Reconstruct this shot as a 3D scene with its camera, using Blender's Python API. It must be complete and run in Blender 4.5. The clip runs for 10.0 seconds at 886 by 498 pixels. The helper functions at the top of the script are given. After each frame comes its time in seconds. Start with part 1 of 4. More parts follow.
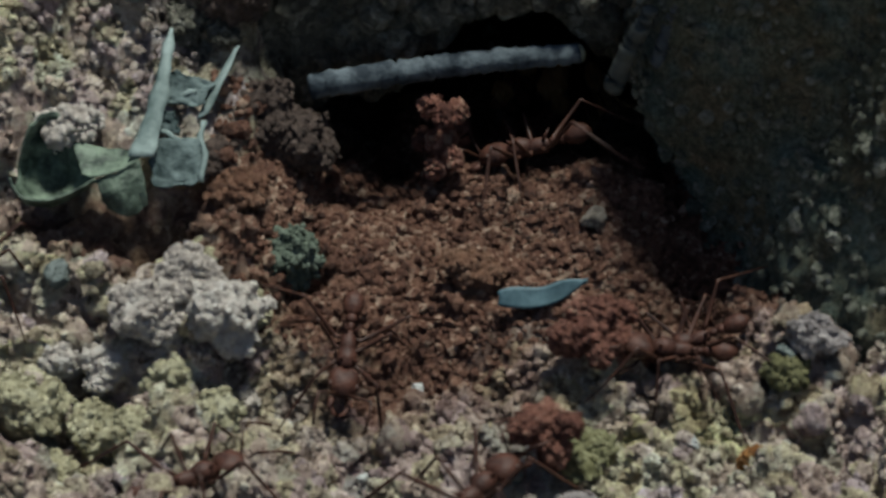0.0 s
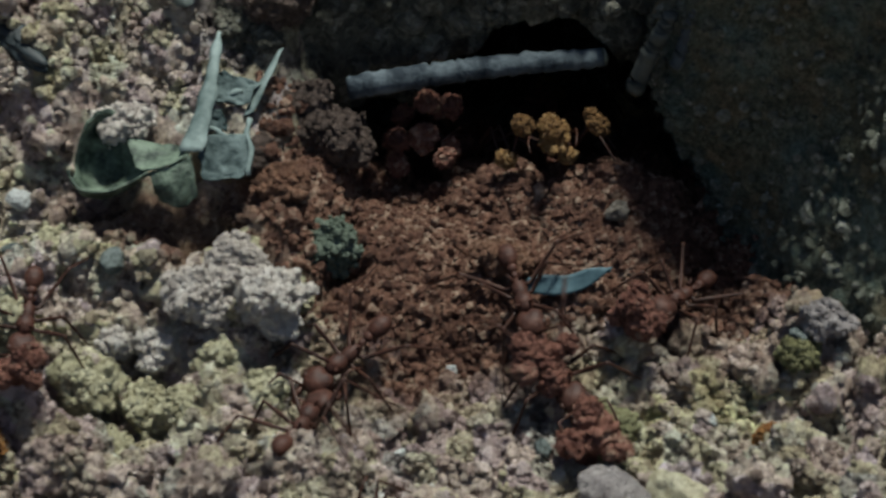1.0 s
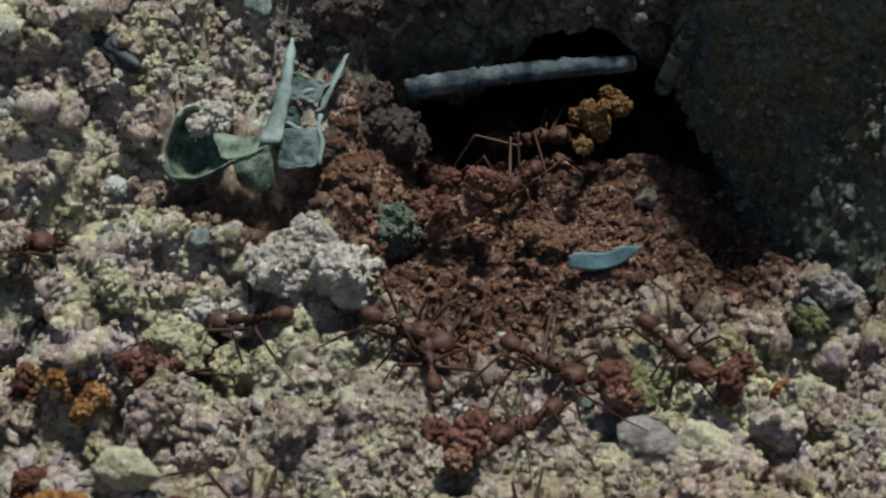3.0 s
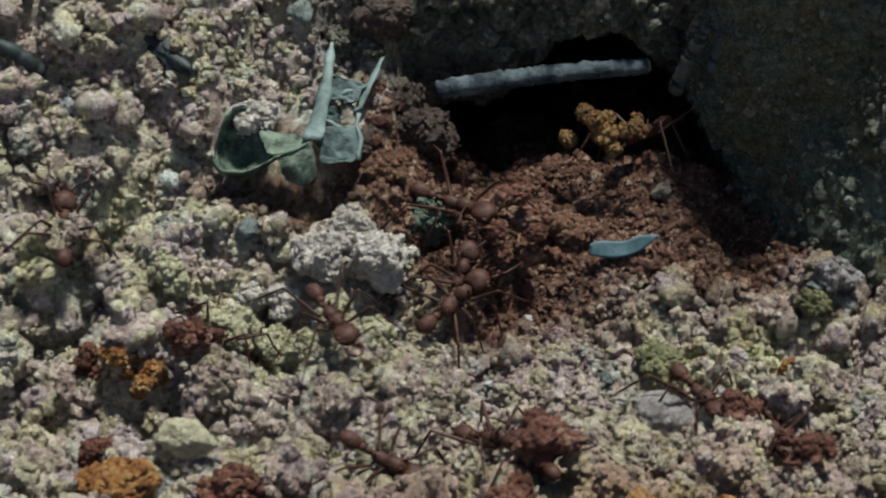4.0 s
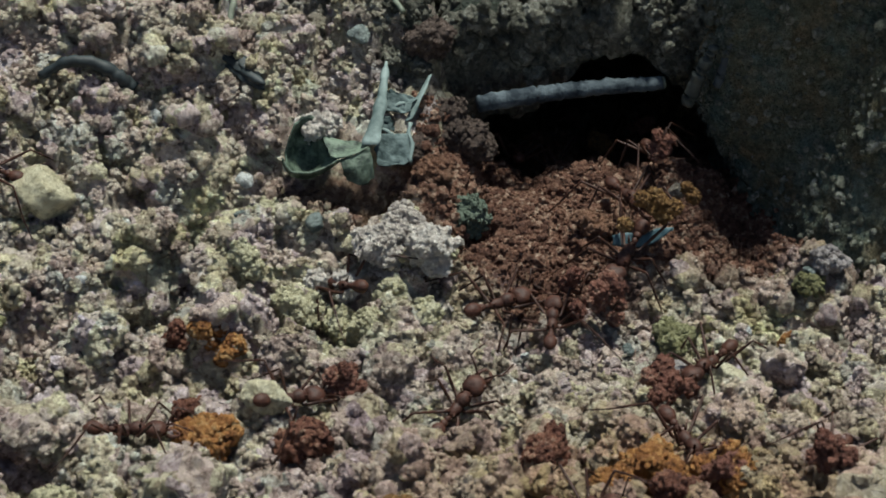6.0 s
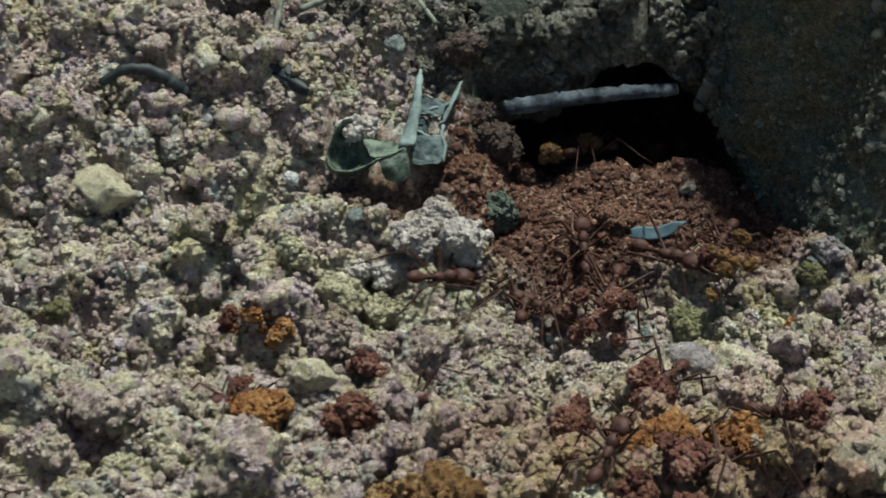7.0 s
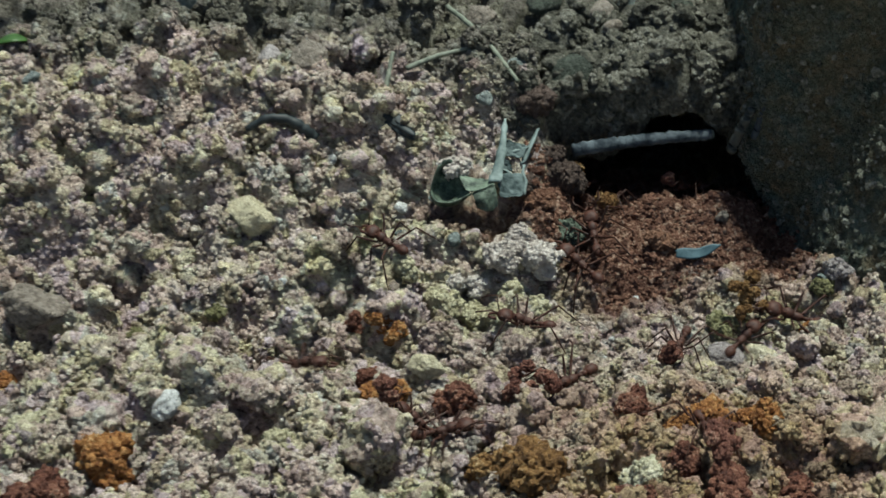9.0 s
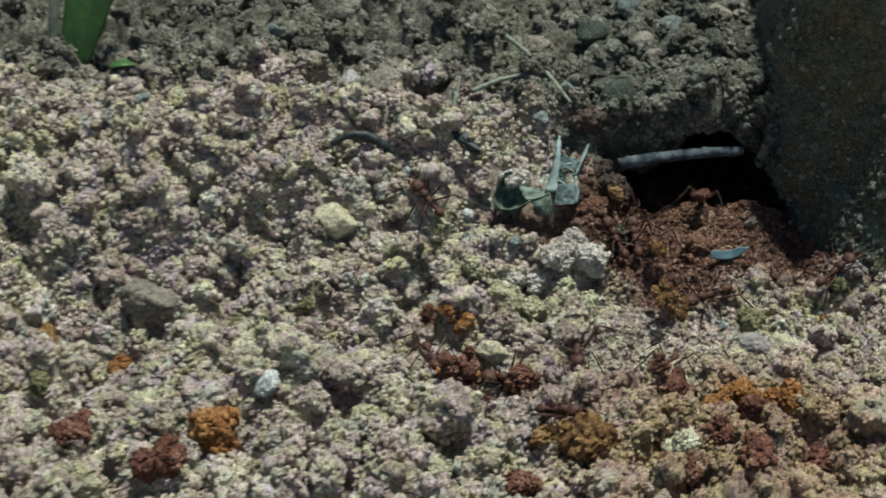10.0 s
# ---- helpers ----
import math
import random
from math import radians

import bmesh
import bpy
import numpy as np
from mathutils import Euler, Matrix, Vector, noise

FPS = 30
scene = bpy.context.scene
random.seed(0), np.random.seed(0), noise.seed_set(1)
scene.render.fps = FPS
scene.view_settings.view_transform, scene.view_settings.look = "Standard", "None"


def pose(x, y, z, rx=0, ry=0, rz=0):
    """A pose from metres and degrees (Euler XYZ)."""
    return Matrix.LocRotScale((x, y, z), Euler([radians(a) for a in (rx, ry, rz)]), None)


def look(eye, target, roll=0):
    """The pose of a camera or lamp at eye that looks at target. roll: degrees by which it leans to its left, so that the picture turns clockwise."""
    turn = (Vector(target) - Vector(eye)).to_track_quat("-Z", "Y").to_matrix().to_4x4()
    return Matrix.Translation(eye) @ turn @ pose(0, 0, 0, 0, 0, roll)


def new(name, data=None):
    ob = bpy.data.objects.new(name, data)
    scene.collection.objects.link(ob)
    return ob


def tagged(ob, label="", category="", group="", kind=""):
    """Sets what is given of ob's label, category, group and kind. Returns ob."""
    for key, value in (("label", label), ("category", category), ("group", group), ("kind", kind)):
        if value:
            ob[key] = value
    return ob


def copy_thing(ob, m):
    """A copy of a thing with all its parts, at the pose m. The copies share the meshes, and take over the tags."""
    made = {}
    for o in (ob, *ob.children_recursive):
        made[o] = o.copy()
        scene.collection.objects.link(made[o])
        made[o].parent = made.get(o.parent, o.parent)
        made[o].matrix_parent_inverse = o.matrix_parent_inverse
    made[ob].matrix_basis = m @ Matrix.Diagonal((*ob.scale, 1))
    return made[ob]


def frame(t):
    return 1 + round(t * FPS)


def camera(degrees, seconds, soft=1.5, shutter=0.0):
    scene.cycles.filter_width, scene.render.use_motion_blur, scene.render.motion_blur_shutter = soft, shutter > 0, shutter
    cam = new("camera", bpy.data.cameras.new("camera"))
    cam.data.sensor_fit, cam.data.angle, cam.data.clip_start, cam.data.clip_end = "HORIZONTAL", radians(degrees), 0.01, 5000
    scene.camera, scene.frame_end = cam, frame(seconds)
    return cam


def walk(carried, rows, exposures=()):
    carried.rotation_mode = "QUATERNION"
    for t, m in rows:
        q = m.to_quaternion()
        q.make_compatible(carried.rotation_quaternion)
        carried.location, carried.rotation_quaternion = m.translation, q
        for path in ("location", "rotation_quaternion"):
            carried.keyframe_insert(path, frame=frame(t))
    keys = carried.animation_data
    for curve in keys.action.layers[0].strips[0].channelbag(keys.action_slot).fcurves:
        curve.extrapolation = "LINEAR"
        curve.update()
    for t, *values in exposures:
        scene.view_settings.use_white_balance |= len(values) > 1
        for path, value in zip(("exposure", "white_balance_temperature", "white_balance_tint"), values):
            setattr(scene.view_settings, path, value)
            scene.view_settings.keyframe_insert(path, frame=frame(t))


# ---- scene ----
MM = 0.001

# ---------------------------------------------------------------- camera
cam = camera(24.0, 10.0, soft=1.5, shutter=0.5)
cam.data.dof.use_dof, cam.data.dof.focus_distance, cam.data.dof.aperture_fstop = True, 0.19, 240.0
PATH = [
    (0.0, 0.00, 0.00, 70.12, -0.000, -38.000, 0.000),
    (0.5, 0.09, -2.63, 71.67, 0.306, -37.734, -0.099),
    (1.0, -1.60, -6.45, 72.34, 0.075, -37.131, 0.116),
    (1.5, -3.83, -10.12, 72.71, -0.484, -36.515, 0.398),
    (2.0, -5.18, -13.51, 73.72, -0.617, -36.088, 0.479),
    (3.5, -5.60, -24.39, 79.03, -0.282, -35.338, 0.353),
    (4.0, -8.12, -29.06, 81.24, -0.741, -35.149, 0.561),
    (4.5, -9.53, -33.59, 82.95, -1.055, -34.747, 0.774),
    (5.0, -10.69, -38.04, 84.72, -1.055, -34.564, 0.613),
    (6.5, -9.98, -53.55, 89.83, 0.065, -32.877, 0.092),
    (7.0, -12.69, -59.96, 92.79, -0.188, -32.716, 0.155),
    (7.5, -15.82, -67.16, 98.74, -0.614, -32.998, 0.340),
    (8.0, -18.56, -74.12, 104.67, -0.858, -33.195, 0.572),
    (8.5, -20.36, -82.48, 109.71, -0.697, -33.022, 0.550),
    (9.0, -19.42, -91.71, 117.19, 0.288, -33.209, 0.132),
    (9.5, -19.57, -102.65, 124.13, 1.001, -33.041, -0.143),
    (10.0, -24.51, -116.41, 130.93, 0.797, -32.694, 0.080),
]
walk(cam, [(t, pose(x * MM, y * MM, z * MM, 90 + pitch, 0, yaw) @ pose(0, 0, 0, 0, 0, roll)) for t, x, y, z, yaw, pitch, roll in PATH],
     exposures=[(0.0, -0.13, 6500, 9), (4.5, 0.11, 6500, 8), (6.5, 0.12, 6500, 7), (10.0, 0.15, 6450, 4)])

# ---------------------------------------------------------------- light
world = bpy.data.worlds.new("sky")
scene.world = world
world.use_nodes = True
wn = world.node_tree
sky = wn.nodes.new("ShaderNodeTexSky")
sky.sky_type = "NISHITA"
sky.sun_disc = False
sky.sun_elevation, sky.sun_rotation = radians(75), radians(37)
wn.nodes["Background"].inputs["Strength"].default_value = 0.066
wn.links.new(sky.outputs["Color"], wn.nodes["Background"].inputs["Color"])
sun = new("sun", bpy.data.lights.new("sun", "SUN"))
sun.data.energy, sun.data.angle, sun.data.color = 5.0, radians(8), (0.97, 1.0, 0.93)
sun.matrix_world = look((0.16, 0.21, 1.0), (0, 0, 0))


# ---------------------------------------------------------------- materials
def shader(name):
    mat = bpy.data.materials.new(name)
    mat.use_nodes = True
    tree = mat.node_tree
    return mat, tree, tree.nodes["Principled BSDF"]


def node(tree, kind, **inputs):
    n = tree.nodes.new(kind)
    for key, value in inputs.items():
        n.inputs[key.replace("_", " ")].default_value = value
    return n


def ramp(tree, source, stops):
    r = tree.nodes.new("ShaderNodeValToRGB")
    while len(r.color_ramp.elements) < len(stops):
        r.color_ramp.elements.new(0.5)
    for e, (at, c) in zip(r.color_ramp.elements, stops):
        e.position, e.color = at, (*c, 1)
    tree.links.new(source, r.inputs["Fac"])
    return r.outputs["Color"]


def mix(tree, fac, a, b, how="MIX"):
    m = tree.nodes.new("ShaderNodeMix")
    m.data_type, m.blend_type = "RGBA", how
    for key, value in ((0, fac), (6, a), (7, b)):
        if isinstance(value, bpy.types.NodeSocket):
            tree.links.new(value, m.inputs[key])
        else:
            m.inputs[key].default_value = value if key == 0 else (*value, 1)
    return m.outputs[2]


def maths(tree, how, a, b=0.0, c=0.0):
    m = tree.nodes.new("ShaderNodeMath")
    m.operation = how
    for key, value in enumerate((a, b, c)):
        if isinstance(value, bpy.types.NodeSocket):
            tree.links.new(value, m.inputs[key])
        else:
            m.inputs[key].default_value = value
    return m.outputs[0]


def place(tree, which="Object"):
    return tree.nodes.new("ShaderNodeTexCoord").outputs[which]


def noise_at(tree, scale, detail=4.0, rough=0.6, which="Object", out="Fac"):
    n = node(tree, "ShaderNodeTexNoise", Scale=scale, Detail=detail, Roughness=rough)
    tree.links.new(place(tree, which), n.inputs["Vector"])
    return n.outputs[out]


def bump(tree, bsdf, *layers):
    """layers: (height socket, strength, metres)."""
    last = None
    for height, strength, depth in layers:
        b = node(tree, "ShaderNodeBump", Strength=strength, Distance=abs(depth))
        b.invert = depth < 0
        tree.links.new(height, b.inputs["Height"])
        if last:
            tree.links.new(last, b.inputs["Normal"])
        last = b.outputs["Normal"]
    tree.links.new(last, bsdf.inputs["Normal"])


# soil tones: mauve grey, warm beige, straw, pale grey, dun
SOIL = [(0.0, (0.13, 0.104, 0.086)), (0.2, (0.32, 0.268, 0.225)), (0.38, (0.50, 0.435, 0.385)), (0.55, (0.60, 0.555, 0.45)),
        (0.7, (0.66, 0.61, 0.555)), (0.85, (0.76, 0.725, 0.60)), (1.0, (0.88, 0.86, 0.80))]
RED = [(0.0, (0.072, 0.030, 0.019)), (0.35, (0.16, 0.071, 0.045)), (0.7, (0.27, 0.138, 0.09)), (1.0, (0.52, 0.37, 0.27))]
BANK_TONES = [(0.0, (0.05, 0.05, 0.038)), (0.45, (0.12, 0.118, 0.09)), (0.75, (0.22, 0.21, 0.165)), (1.0, (0.38, 0.38, 0.32))]


def soil_material(name, stops, per=None, carried=False):
    mat, tree, bsdf = shader(name)
    spot = place(tree) if carried else tree.nodes.new("ShaderNodeNewGeometry").outputs["Position"]

    def texture(kind, out, **inputs):
        n = node(tree, kind, **inputs)
        tree.links.new(spot, n.inputs["Vector"])
        return n.outputs[out]

    def split(colour, k):
        n = tree.nodes.new("ShaderNodeSeparateColor")
        tree.links.new(colour, n.inputs[0])
        return n.outputs[k]

    if per == "island":
        rnd = tree.nodes.new("ShaderNodeNewGeometry").outputs["Random Per Island"]
    elif per == "object":
        rnd = tree.nodes.new("ShaderNodeObjectInfo").outputs["Random"]
    else:
        rnd = split(texture("ShaderNodeTexVoronoi", "Color", Scale=420.0), 0)
    blotch = texture("ShaderNodeTexNoise", "Fac", Scale=1100.0, Detail=6.0, Roughness=0.8)
    grains = texture("ShaderNodeTexVoronoi", "Color", Scale=2600.0)
    value = maths(tree, "ADD", maths(tree, "MULTIPLY", rnd, 0.5), maths(tree, "ADD", maths(tree, "MULTIPLY_ADD", blotch, 1.4, -0.66), maths(tree, "MULTIPLY", split(grains, 1), 0.5)))
    col = ramp(tree, value, stops)
    if stops is SOIL:
        # straw and mauve patches some centimetres wide
        geo = tree.nodes.new("ShaderNodeNewGeometry").outputs["Position"]
        tint = node(tree, "ShaderNodeTexNoise", Scale=75.0, Detail=3.0, Roughness=0.6)
        tree.links.new(geo, tint.inputs["Vector"])
        col = mix(tree, 1.0, col, ramp(tree, tint.outputs["Fac"], [(0.3, (0.92, 0.88, 0.97)), (0.42, (0.98, 0.93, 0.92)), (0.56, (1.0, 0.98, 0.97)), (0.72, (1.04, 1.07, 0.82))]), "MULTIPLY")
        motley = split(texture("ShaderNodeTexVoronoi", "Color", Scale=620.0), 2)
        col = mix(tree, 1.0, col, ramp(tree, motley, [(0.0, (0.96, 0.88, 1.04)), (0.25, (1.08, 0.95, 0.94)), (0.5, (1.02, 0.98, 0.96)), (0.75, (1.06, 1.05, 0.80)), (1.0, (0.92, 0.99, 1.02))]), "MULTIPLY")
        # darker, greener soil on the bank behind
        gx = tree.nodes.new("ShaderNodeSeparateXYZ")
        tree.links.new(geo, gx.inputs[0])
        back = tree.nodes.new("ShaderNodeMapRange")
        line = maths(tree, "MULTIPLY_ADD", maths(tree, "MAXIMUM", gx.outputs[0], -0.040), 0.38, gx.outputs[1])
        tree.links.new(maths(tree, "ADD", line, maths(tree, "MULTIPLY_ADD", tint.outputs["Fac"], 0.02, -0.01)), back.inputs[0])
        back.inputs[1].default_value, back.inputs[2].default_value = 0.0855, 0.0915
        col = mix(tree, maths(tree, "MULTIPLY", back.outputs[0], 0.88), col, ramp(tree, value, BANK_TONES))
        # darker, browner soil at the front right
        tx = maths(tree, "DIVIDE", maths(tree, "SUBTRACT", gx.outputs[0], 4.0 * MM), 20.0 * MM)
        ty = maths(tree, "DIVIDE", maths(tree, "SUBTRACT", gx.outputs[1], 49.0 * MM), 15.0 * MM)
        brown_d = maths(tree, "SQRT", maths(tree, "ADD", maths(tree, "MULTIPLY", tx, tx), maths(tree, "MULTIPLY", ty, ty)))
        browned = tree.nodes.new("ShaderNodeMapRange")
        tree.links.new(maths(tree, "ADD", brown_d, maths(tree, "MULTIPLY_ADD", tint.outputs["Fac"], 1.2, -0.6)), browned.inputs[0])
        browned.inputs[1].default_value, browned.inputs[2].default_value, browned.inputs[3].default_value, browned.inputs[4].default_value = 0.45, 1.25, 1.0, 0.0
        col = mix(tree, browned.outputs[0], col, mix(tree, 1.0, col, (0.80, 0.66, 0.52), "MULTIPLY"))
        # the fan of red soil that runs out of the nest mouth, ragged and dusting the crumbs round it
        wob = texture("ShaderNodeTexNoise", "Fac", Scale=230.0, Detail=5.0, Roughness=0.7)
        dx = maths(tree, "DIVIDE", maths(tree, "SUBTRACT", gx.outputs[0], 4.0 * MM), 18.0 * MM)
        lean = maths(tree, "MULTIPLY", maths(tree, "MINIMUM", maths(tree, "MAXIMUM", gx.outputs[0], -4.0 * MM), 6.0 * MM), 0.42)
        lean = maths(tree, "SUBTRACT", lean, maths(tree, "MULTIPLY", maths(tree, "MAXIMUM", maths(tree, "SUBTRACT", gx.outputs[0], 7.0 * MM), 0.0), 0.45))
        dy = maths(tree, "DIVIDE", maths(tree, "SUBTRACT", maths(tree, "SUBTRACT", gx.outputs[1], lean), 91.0 * MM), 14.5 * MM)
        d = maths(tree, "SQRT", maths(tree, "ADD", maths(tree, "MULTIPLY", dx, dx), maths(tree, "MULTIPLY", dy, dy)))
        fac = tree.nodes.new("ShaderNodeMapRange")
        tree.links.new(maths(tree, "ADD", d, maths(tree, "MULTIPLY_ADD", wob, 1.0, -0.5)), fac.inputs[0])
        fac.inputs[1].default_value, fac.inputs[2].default_value, fac.inputs[3].default_value, fac.inputs[4].default_value = 0.80, 1.28, 1.0, 0.0
        # reddish soil under the curled leaf, with its shade put into the colour
        ex = maths(tree, "DIVIDE", maths(tree, "ADD", gx.outputs[0], 16.0 * MM), 6.5 * MM)
        ey = maths(tree, "DIVIDE", maths(tree, "SUBTRACT", gx.outputs[1], 84.3 * MM), 2.6 * MM)
        e = maths(tree, "SQRT", maths(tree, "ADD", maths(tree, "MULTIPLY", ex, ex), maths(tree, "MULTIPLY", ey, ey)))
        leaf_shade = tree.nodes.new("ShaderNodeMapRange")
        tree.links.new(maths(tree, "ADD", e, maths(tree, "MULTIPLY_ADD", wob, 1.0, -0.5)), leaf_shade.inputs[0])
        leaf_shade.inputs[1].default_value, leaf_shade.inputs[2].default_value, leaf_shade.inputs[3].default_value, leaf_shade.inputs[4].default_value = 0.7, 1.2, 0.85, 0.0
        low = tree.nodes.new("ShaderNodeMapRange")
        tree.links.new(gx.outputs[2], low.inputs[0])
        low.inputs[1].default_value, low.inputs[2].default_value, low.inputs[3].default_value, low.inputs[4].default_value = 0.0065, 0.009, 1.0, 0.0
        side = tree.nodes.new("ShaderNodeMapRange")
        tree.links.new(gx.outputs[0], side.inputs[0])
        side.inputs[1].default_value, side.inputs[2].default_value = -0.0095, -0.0075
        fore = tree.nodes.new("ShaderNodeMapRange")
        tree.links.new(gx.outputs[1], fore.inputs[0])
        fore.inputs[1].default_value, fore.inputs[2].default_value, fore.inputs[3].default_value, fore.inputs[4].default_value = 0.0905, 0.0935, 1.0, 0.0
        reach = maths(tree, "MULTIPLY", low.outputs[0], maths(tree, "MAXIMUM", side.outputs[0], fore.outputs[0]))
        col = mix(tree, maths(tree, "MAXIMUM", maths(tree, "MULTIPLY", fac.outputs[0], reach), leaf_shade.outputs[0]), col, ramp(tree, value, RED))
    tree.links.new(col, bsdf.inputs["Base Color"])
    bsdf.inputs["Roughness"].default_value = 0.86
    bsdf.inputs["Specular IOR Level"].default_value = 0.35
    bump(tree, bsdf, (texture("ShaderNodeTexVoronoi", "Distance", Scale=2600.0), 1.0, -0.00035), (texture("ShaderNodeTexNoise", "Fac", Scale=3800.0, Detail=6.0, Roughness=0.8), 1.0, 0.0005))
    return mat


def plain_material(name, dark, light, scale=900.0, rough=0.7, spec=0.4, depth=0.00006, metal=0.0, stretch=None, band=(0.3, 0.7)):
    mat, tree, bsdf = shader(name)
    n = node(tree, "ShaderNodeTexNoise", Scale=scale, Detail=5.0, Roughness=0.65)
    if stretch:
        mp = tree.nodes.new("ShaderNodeMapping")
        mp.inputs["Scale"].default_value = stretch
        tree.links.new(place(tree), mp.inputs[0])
        tree.links.new(mp.outputs[0], n.inputs["Vector"])
    else:
        tree.links.new(place(tree), n.inputs["Vector"])
    tree.links.new(ramp(tree, n.outputs["Fac"], [(band[0], dark), (band[1], light)]), bsdf.inputs["Base Color"])
    bsdf.inputs["Roughness"].default_value = rough
    bsdf.inputs["Specular IOR Level"].default_value = spec
    bsdf.inputs["Metallic"].default_value = metal
    bump(tree, bsdf, (n.outputs["Fac"], 0.6, depth), (noise_at(tree, scale * 4, 3.0), 0.4, depth * 0.4))
    return mat


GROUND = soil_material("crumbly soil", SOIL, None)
BANK = soil_material("weathered dark soil", BANK_TONES)
OLD_CRUMB = soil_material("dark soil lump", BANK_TONES, "object")
OLD_STUFF = soil_material("dark loose crumbs", BANK_TONES, "island")
WALL_GRIT = soil_material("mossy grit", [(0.0, (0.05, 0.056, 0.042)), (0.4, (0.14, 0.15, 0.112)), (0.75, (0.25, 0.255, 0.20)), (1.0, (0.42, 0.42, 0.36))], "island")
BROWN = soil_material("brown soil block", [(0.0, (0.05, 0.033, 0.026)), (0.5, (0.115, 0.08, 0.064)), (1.0, (0.23, 0.17, 0.14))], "object")
RED_LUMP = soil_material("tan red lump", [(0.0, (0.16, 0.07, 0.04)), (0.5, (0.27, 0.14, 0.085)), (1.0, (0.40, 0.26, 0.18))], "object")
CRUMB = soil_material("soil crumb", SOIL, "object")
CRUMB_STUFF = soil_material("loose soil crumbs", SOIL, "island")
RED_CRUMB = soil_material("red soil crumb", RED, "island")
ORANGE = soil_material("orange clay pellet", [(0.0, (0.15, 0.056, 0.02)), (0.4, (0.38, 0.155, 0.045)), (0.75, (0.58, 0.29, 0.095)), (1.0, (0.70, 0.47, 0.23))], "object")
RUST_TONES = [(0.0, (0.07, 0.026, 0.017)), (0.4, (0.18, 0.067, 0.043)), (0.8, (0.33, 0.145, 0.09)), (1.0, (0.47, 0.29, 0.20))]
RUST = soil_material("rust red clay pellet", RUST_TONES, "object")
OCHRE_TONES = [(0.0, (0.12, 0.058, 0.02)), (0.4, (0.28, 0.145, 0.048)), (0.8, (0.44, 0.26, 0.10)), (1.0, (0.58, 0.42, 0.23))]
OCHRE = soil_material("ochre clay pellet", OCHRE_TONES, "object")
RUST_LOAD = soil_material("carried rust clay", [(0.0, (0.085, 0.031, 0.022)), (0.4, (0.21, 0.08, 0.055)), (0.8, (0.36, 0.165, 0.115)), (1.0, (0.5, 0.32, 0.23))], "object", carried=True)
OCHRE_LOAD = soil_material("carried ochre clay", OCHRE_TONES, "object", carried=True)
OLIVE = soil_material("olive soil lump", [(0.0, (0.13, 0.125, 0.05)), (0.5, (0.25, 0.24, 0.11)), (1.0, (0.40, 0.39, 0.22))], "object")
YELLOW = soil_material("straw yellow soil lump", [(0.0, (0.36, 0.32, 0.19)), (0.5, (0.66, 0.615, 0.40)), (1.0, (0.86, 0.825, 0.62))], "object")
PALE = soil_material("pale lilac soil lump", [(0.0, (0.43, 0.37, 0.335)), (0.5, (0.75, 0.665, 0.585)), (1.0, (0.89, 0.835, 0.76))], "object")
STONE_GREY = soil_material("pale grey stone", [(0.0, (0.2, 0.175, 0.17)), (0.4, (0.39, 0.345, 0.335)), (1.0, (0.62, 0.57, 0.55))], "object")
STONE_YELLOW = soil_material("cream stone", [(0.0, (0.46, 0.40, 0.25)), (0.4, (0.70, 0.63, 0.42)), (1.0, (0.85, 0.79, 0.58))], "object")
STONE_TAN = soil_material("tan stone", [(0.0, (0.17, 0.14, 0.11)), (0.4, (0.32, 0.275, 0.225)), (1.0, (0.5, 0.44, 0.37))], "object")
STONE_WHITE = soil_material("white quartz", [(0.0, (0.55, 0.56, 0.54)), (0.4, (0.75, 0.77, 0.74)), (1.0, (0.88, 0.89, 0.86))], "object")
STONE_DARK = soil_material("dark mossy stone", [(0.0, (0.018, 0.024, 0.018)), (0.4, (0.045, 0.056, 0.042)), (1.0, (0.12, 0.14, 0.11))], "object")
STONE_BLUE = soil_material("blue grey stone", [(0.0, (0.10, 0.125, 0.12)), (0.4, (0.21, 0.25, 0.235)), (1.0, (0.36, 0.41, 0.385))], "object")
MOSS_BALL = plain_material("grey green lump", (0.045, 0.06, 0.045), (0.125, 0.15, 0.115), 1300, 0.95, 0.2, 0.00018)
CHIP = plain_material("blue flake", (0.02, 0.05, 0.065), (0.10, 0.175, 0.20), 600, 0.6, 0.4, 0.0001)
LEAF = plain_material("grey green leaf blade", (0.014, 0.026, 0.018), (0.15, 0.20, 0.145), 800, 0.6, 0.4, 0.0003, band=(0.4, 0.66))
LEAF_RIB = plain_material("pale leaf rib", (0.06, 0.09, 0.085), (0.30, 0.37, 0.35), 450, 0.75, 0.3, 0.00015)
TWIG = plain_material("blue grey twig bark", (0.014, 0.022, 0.030), (0.105, 0.13, 0.145), 420, 0.85, 0.3, 0.00035, band=(0.42, 0.62))
BLACK_BIT = plain_material("blackened plant scrap", (0.006, 0.009, 0.010), (0.03, 0.04, 0.042), 900, 0.6)
LEAF_BLUE = plain_material("blue grey leaf skin", (0.02, 0.036, 0.036), (0.12, 0.16, 0.155), 620, 0.75, 0.3, 0.0003, band=(0.4, 0.62))
STRAW_DARK = plain_material("dull stem", (0.03, 0.034, 0.028), (0.075, 0.08, 0.068), 700, 0.8)
TWIG_DARK = plain_material("dark stem", (0.02, 0.028, 0.034), (0.065, 0.08, 0.09), 700, 0.8)
STRAW = plain_material("dry straw", (0.08, 0.095, 0.07), (0.23, 0.25, 0.19), 900, 0.6)
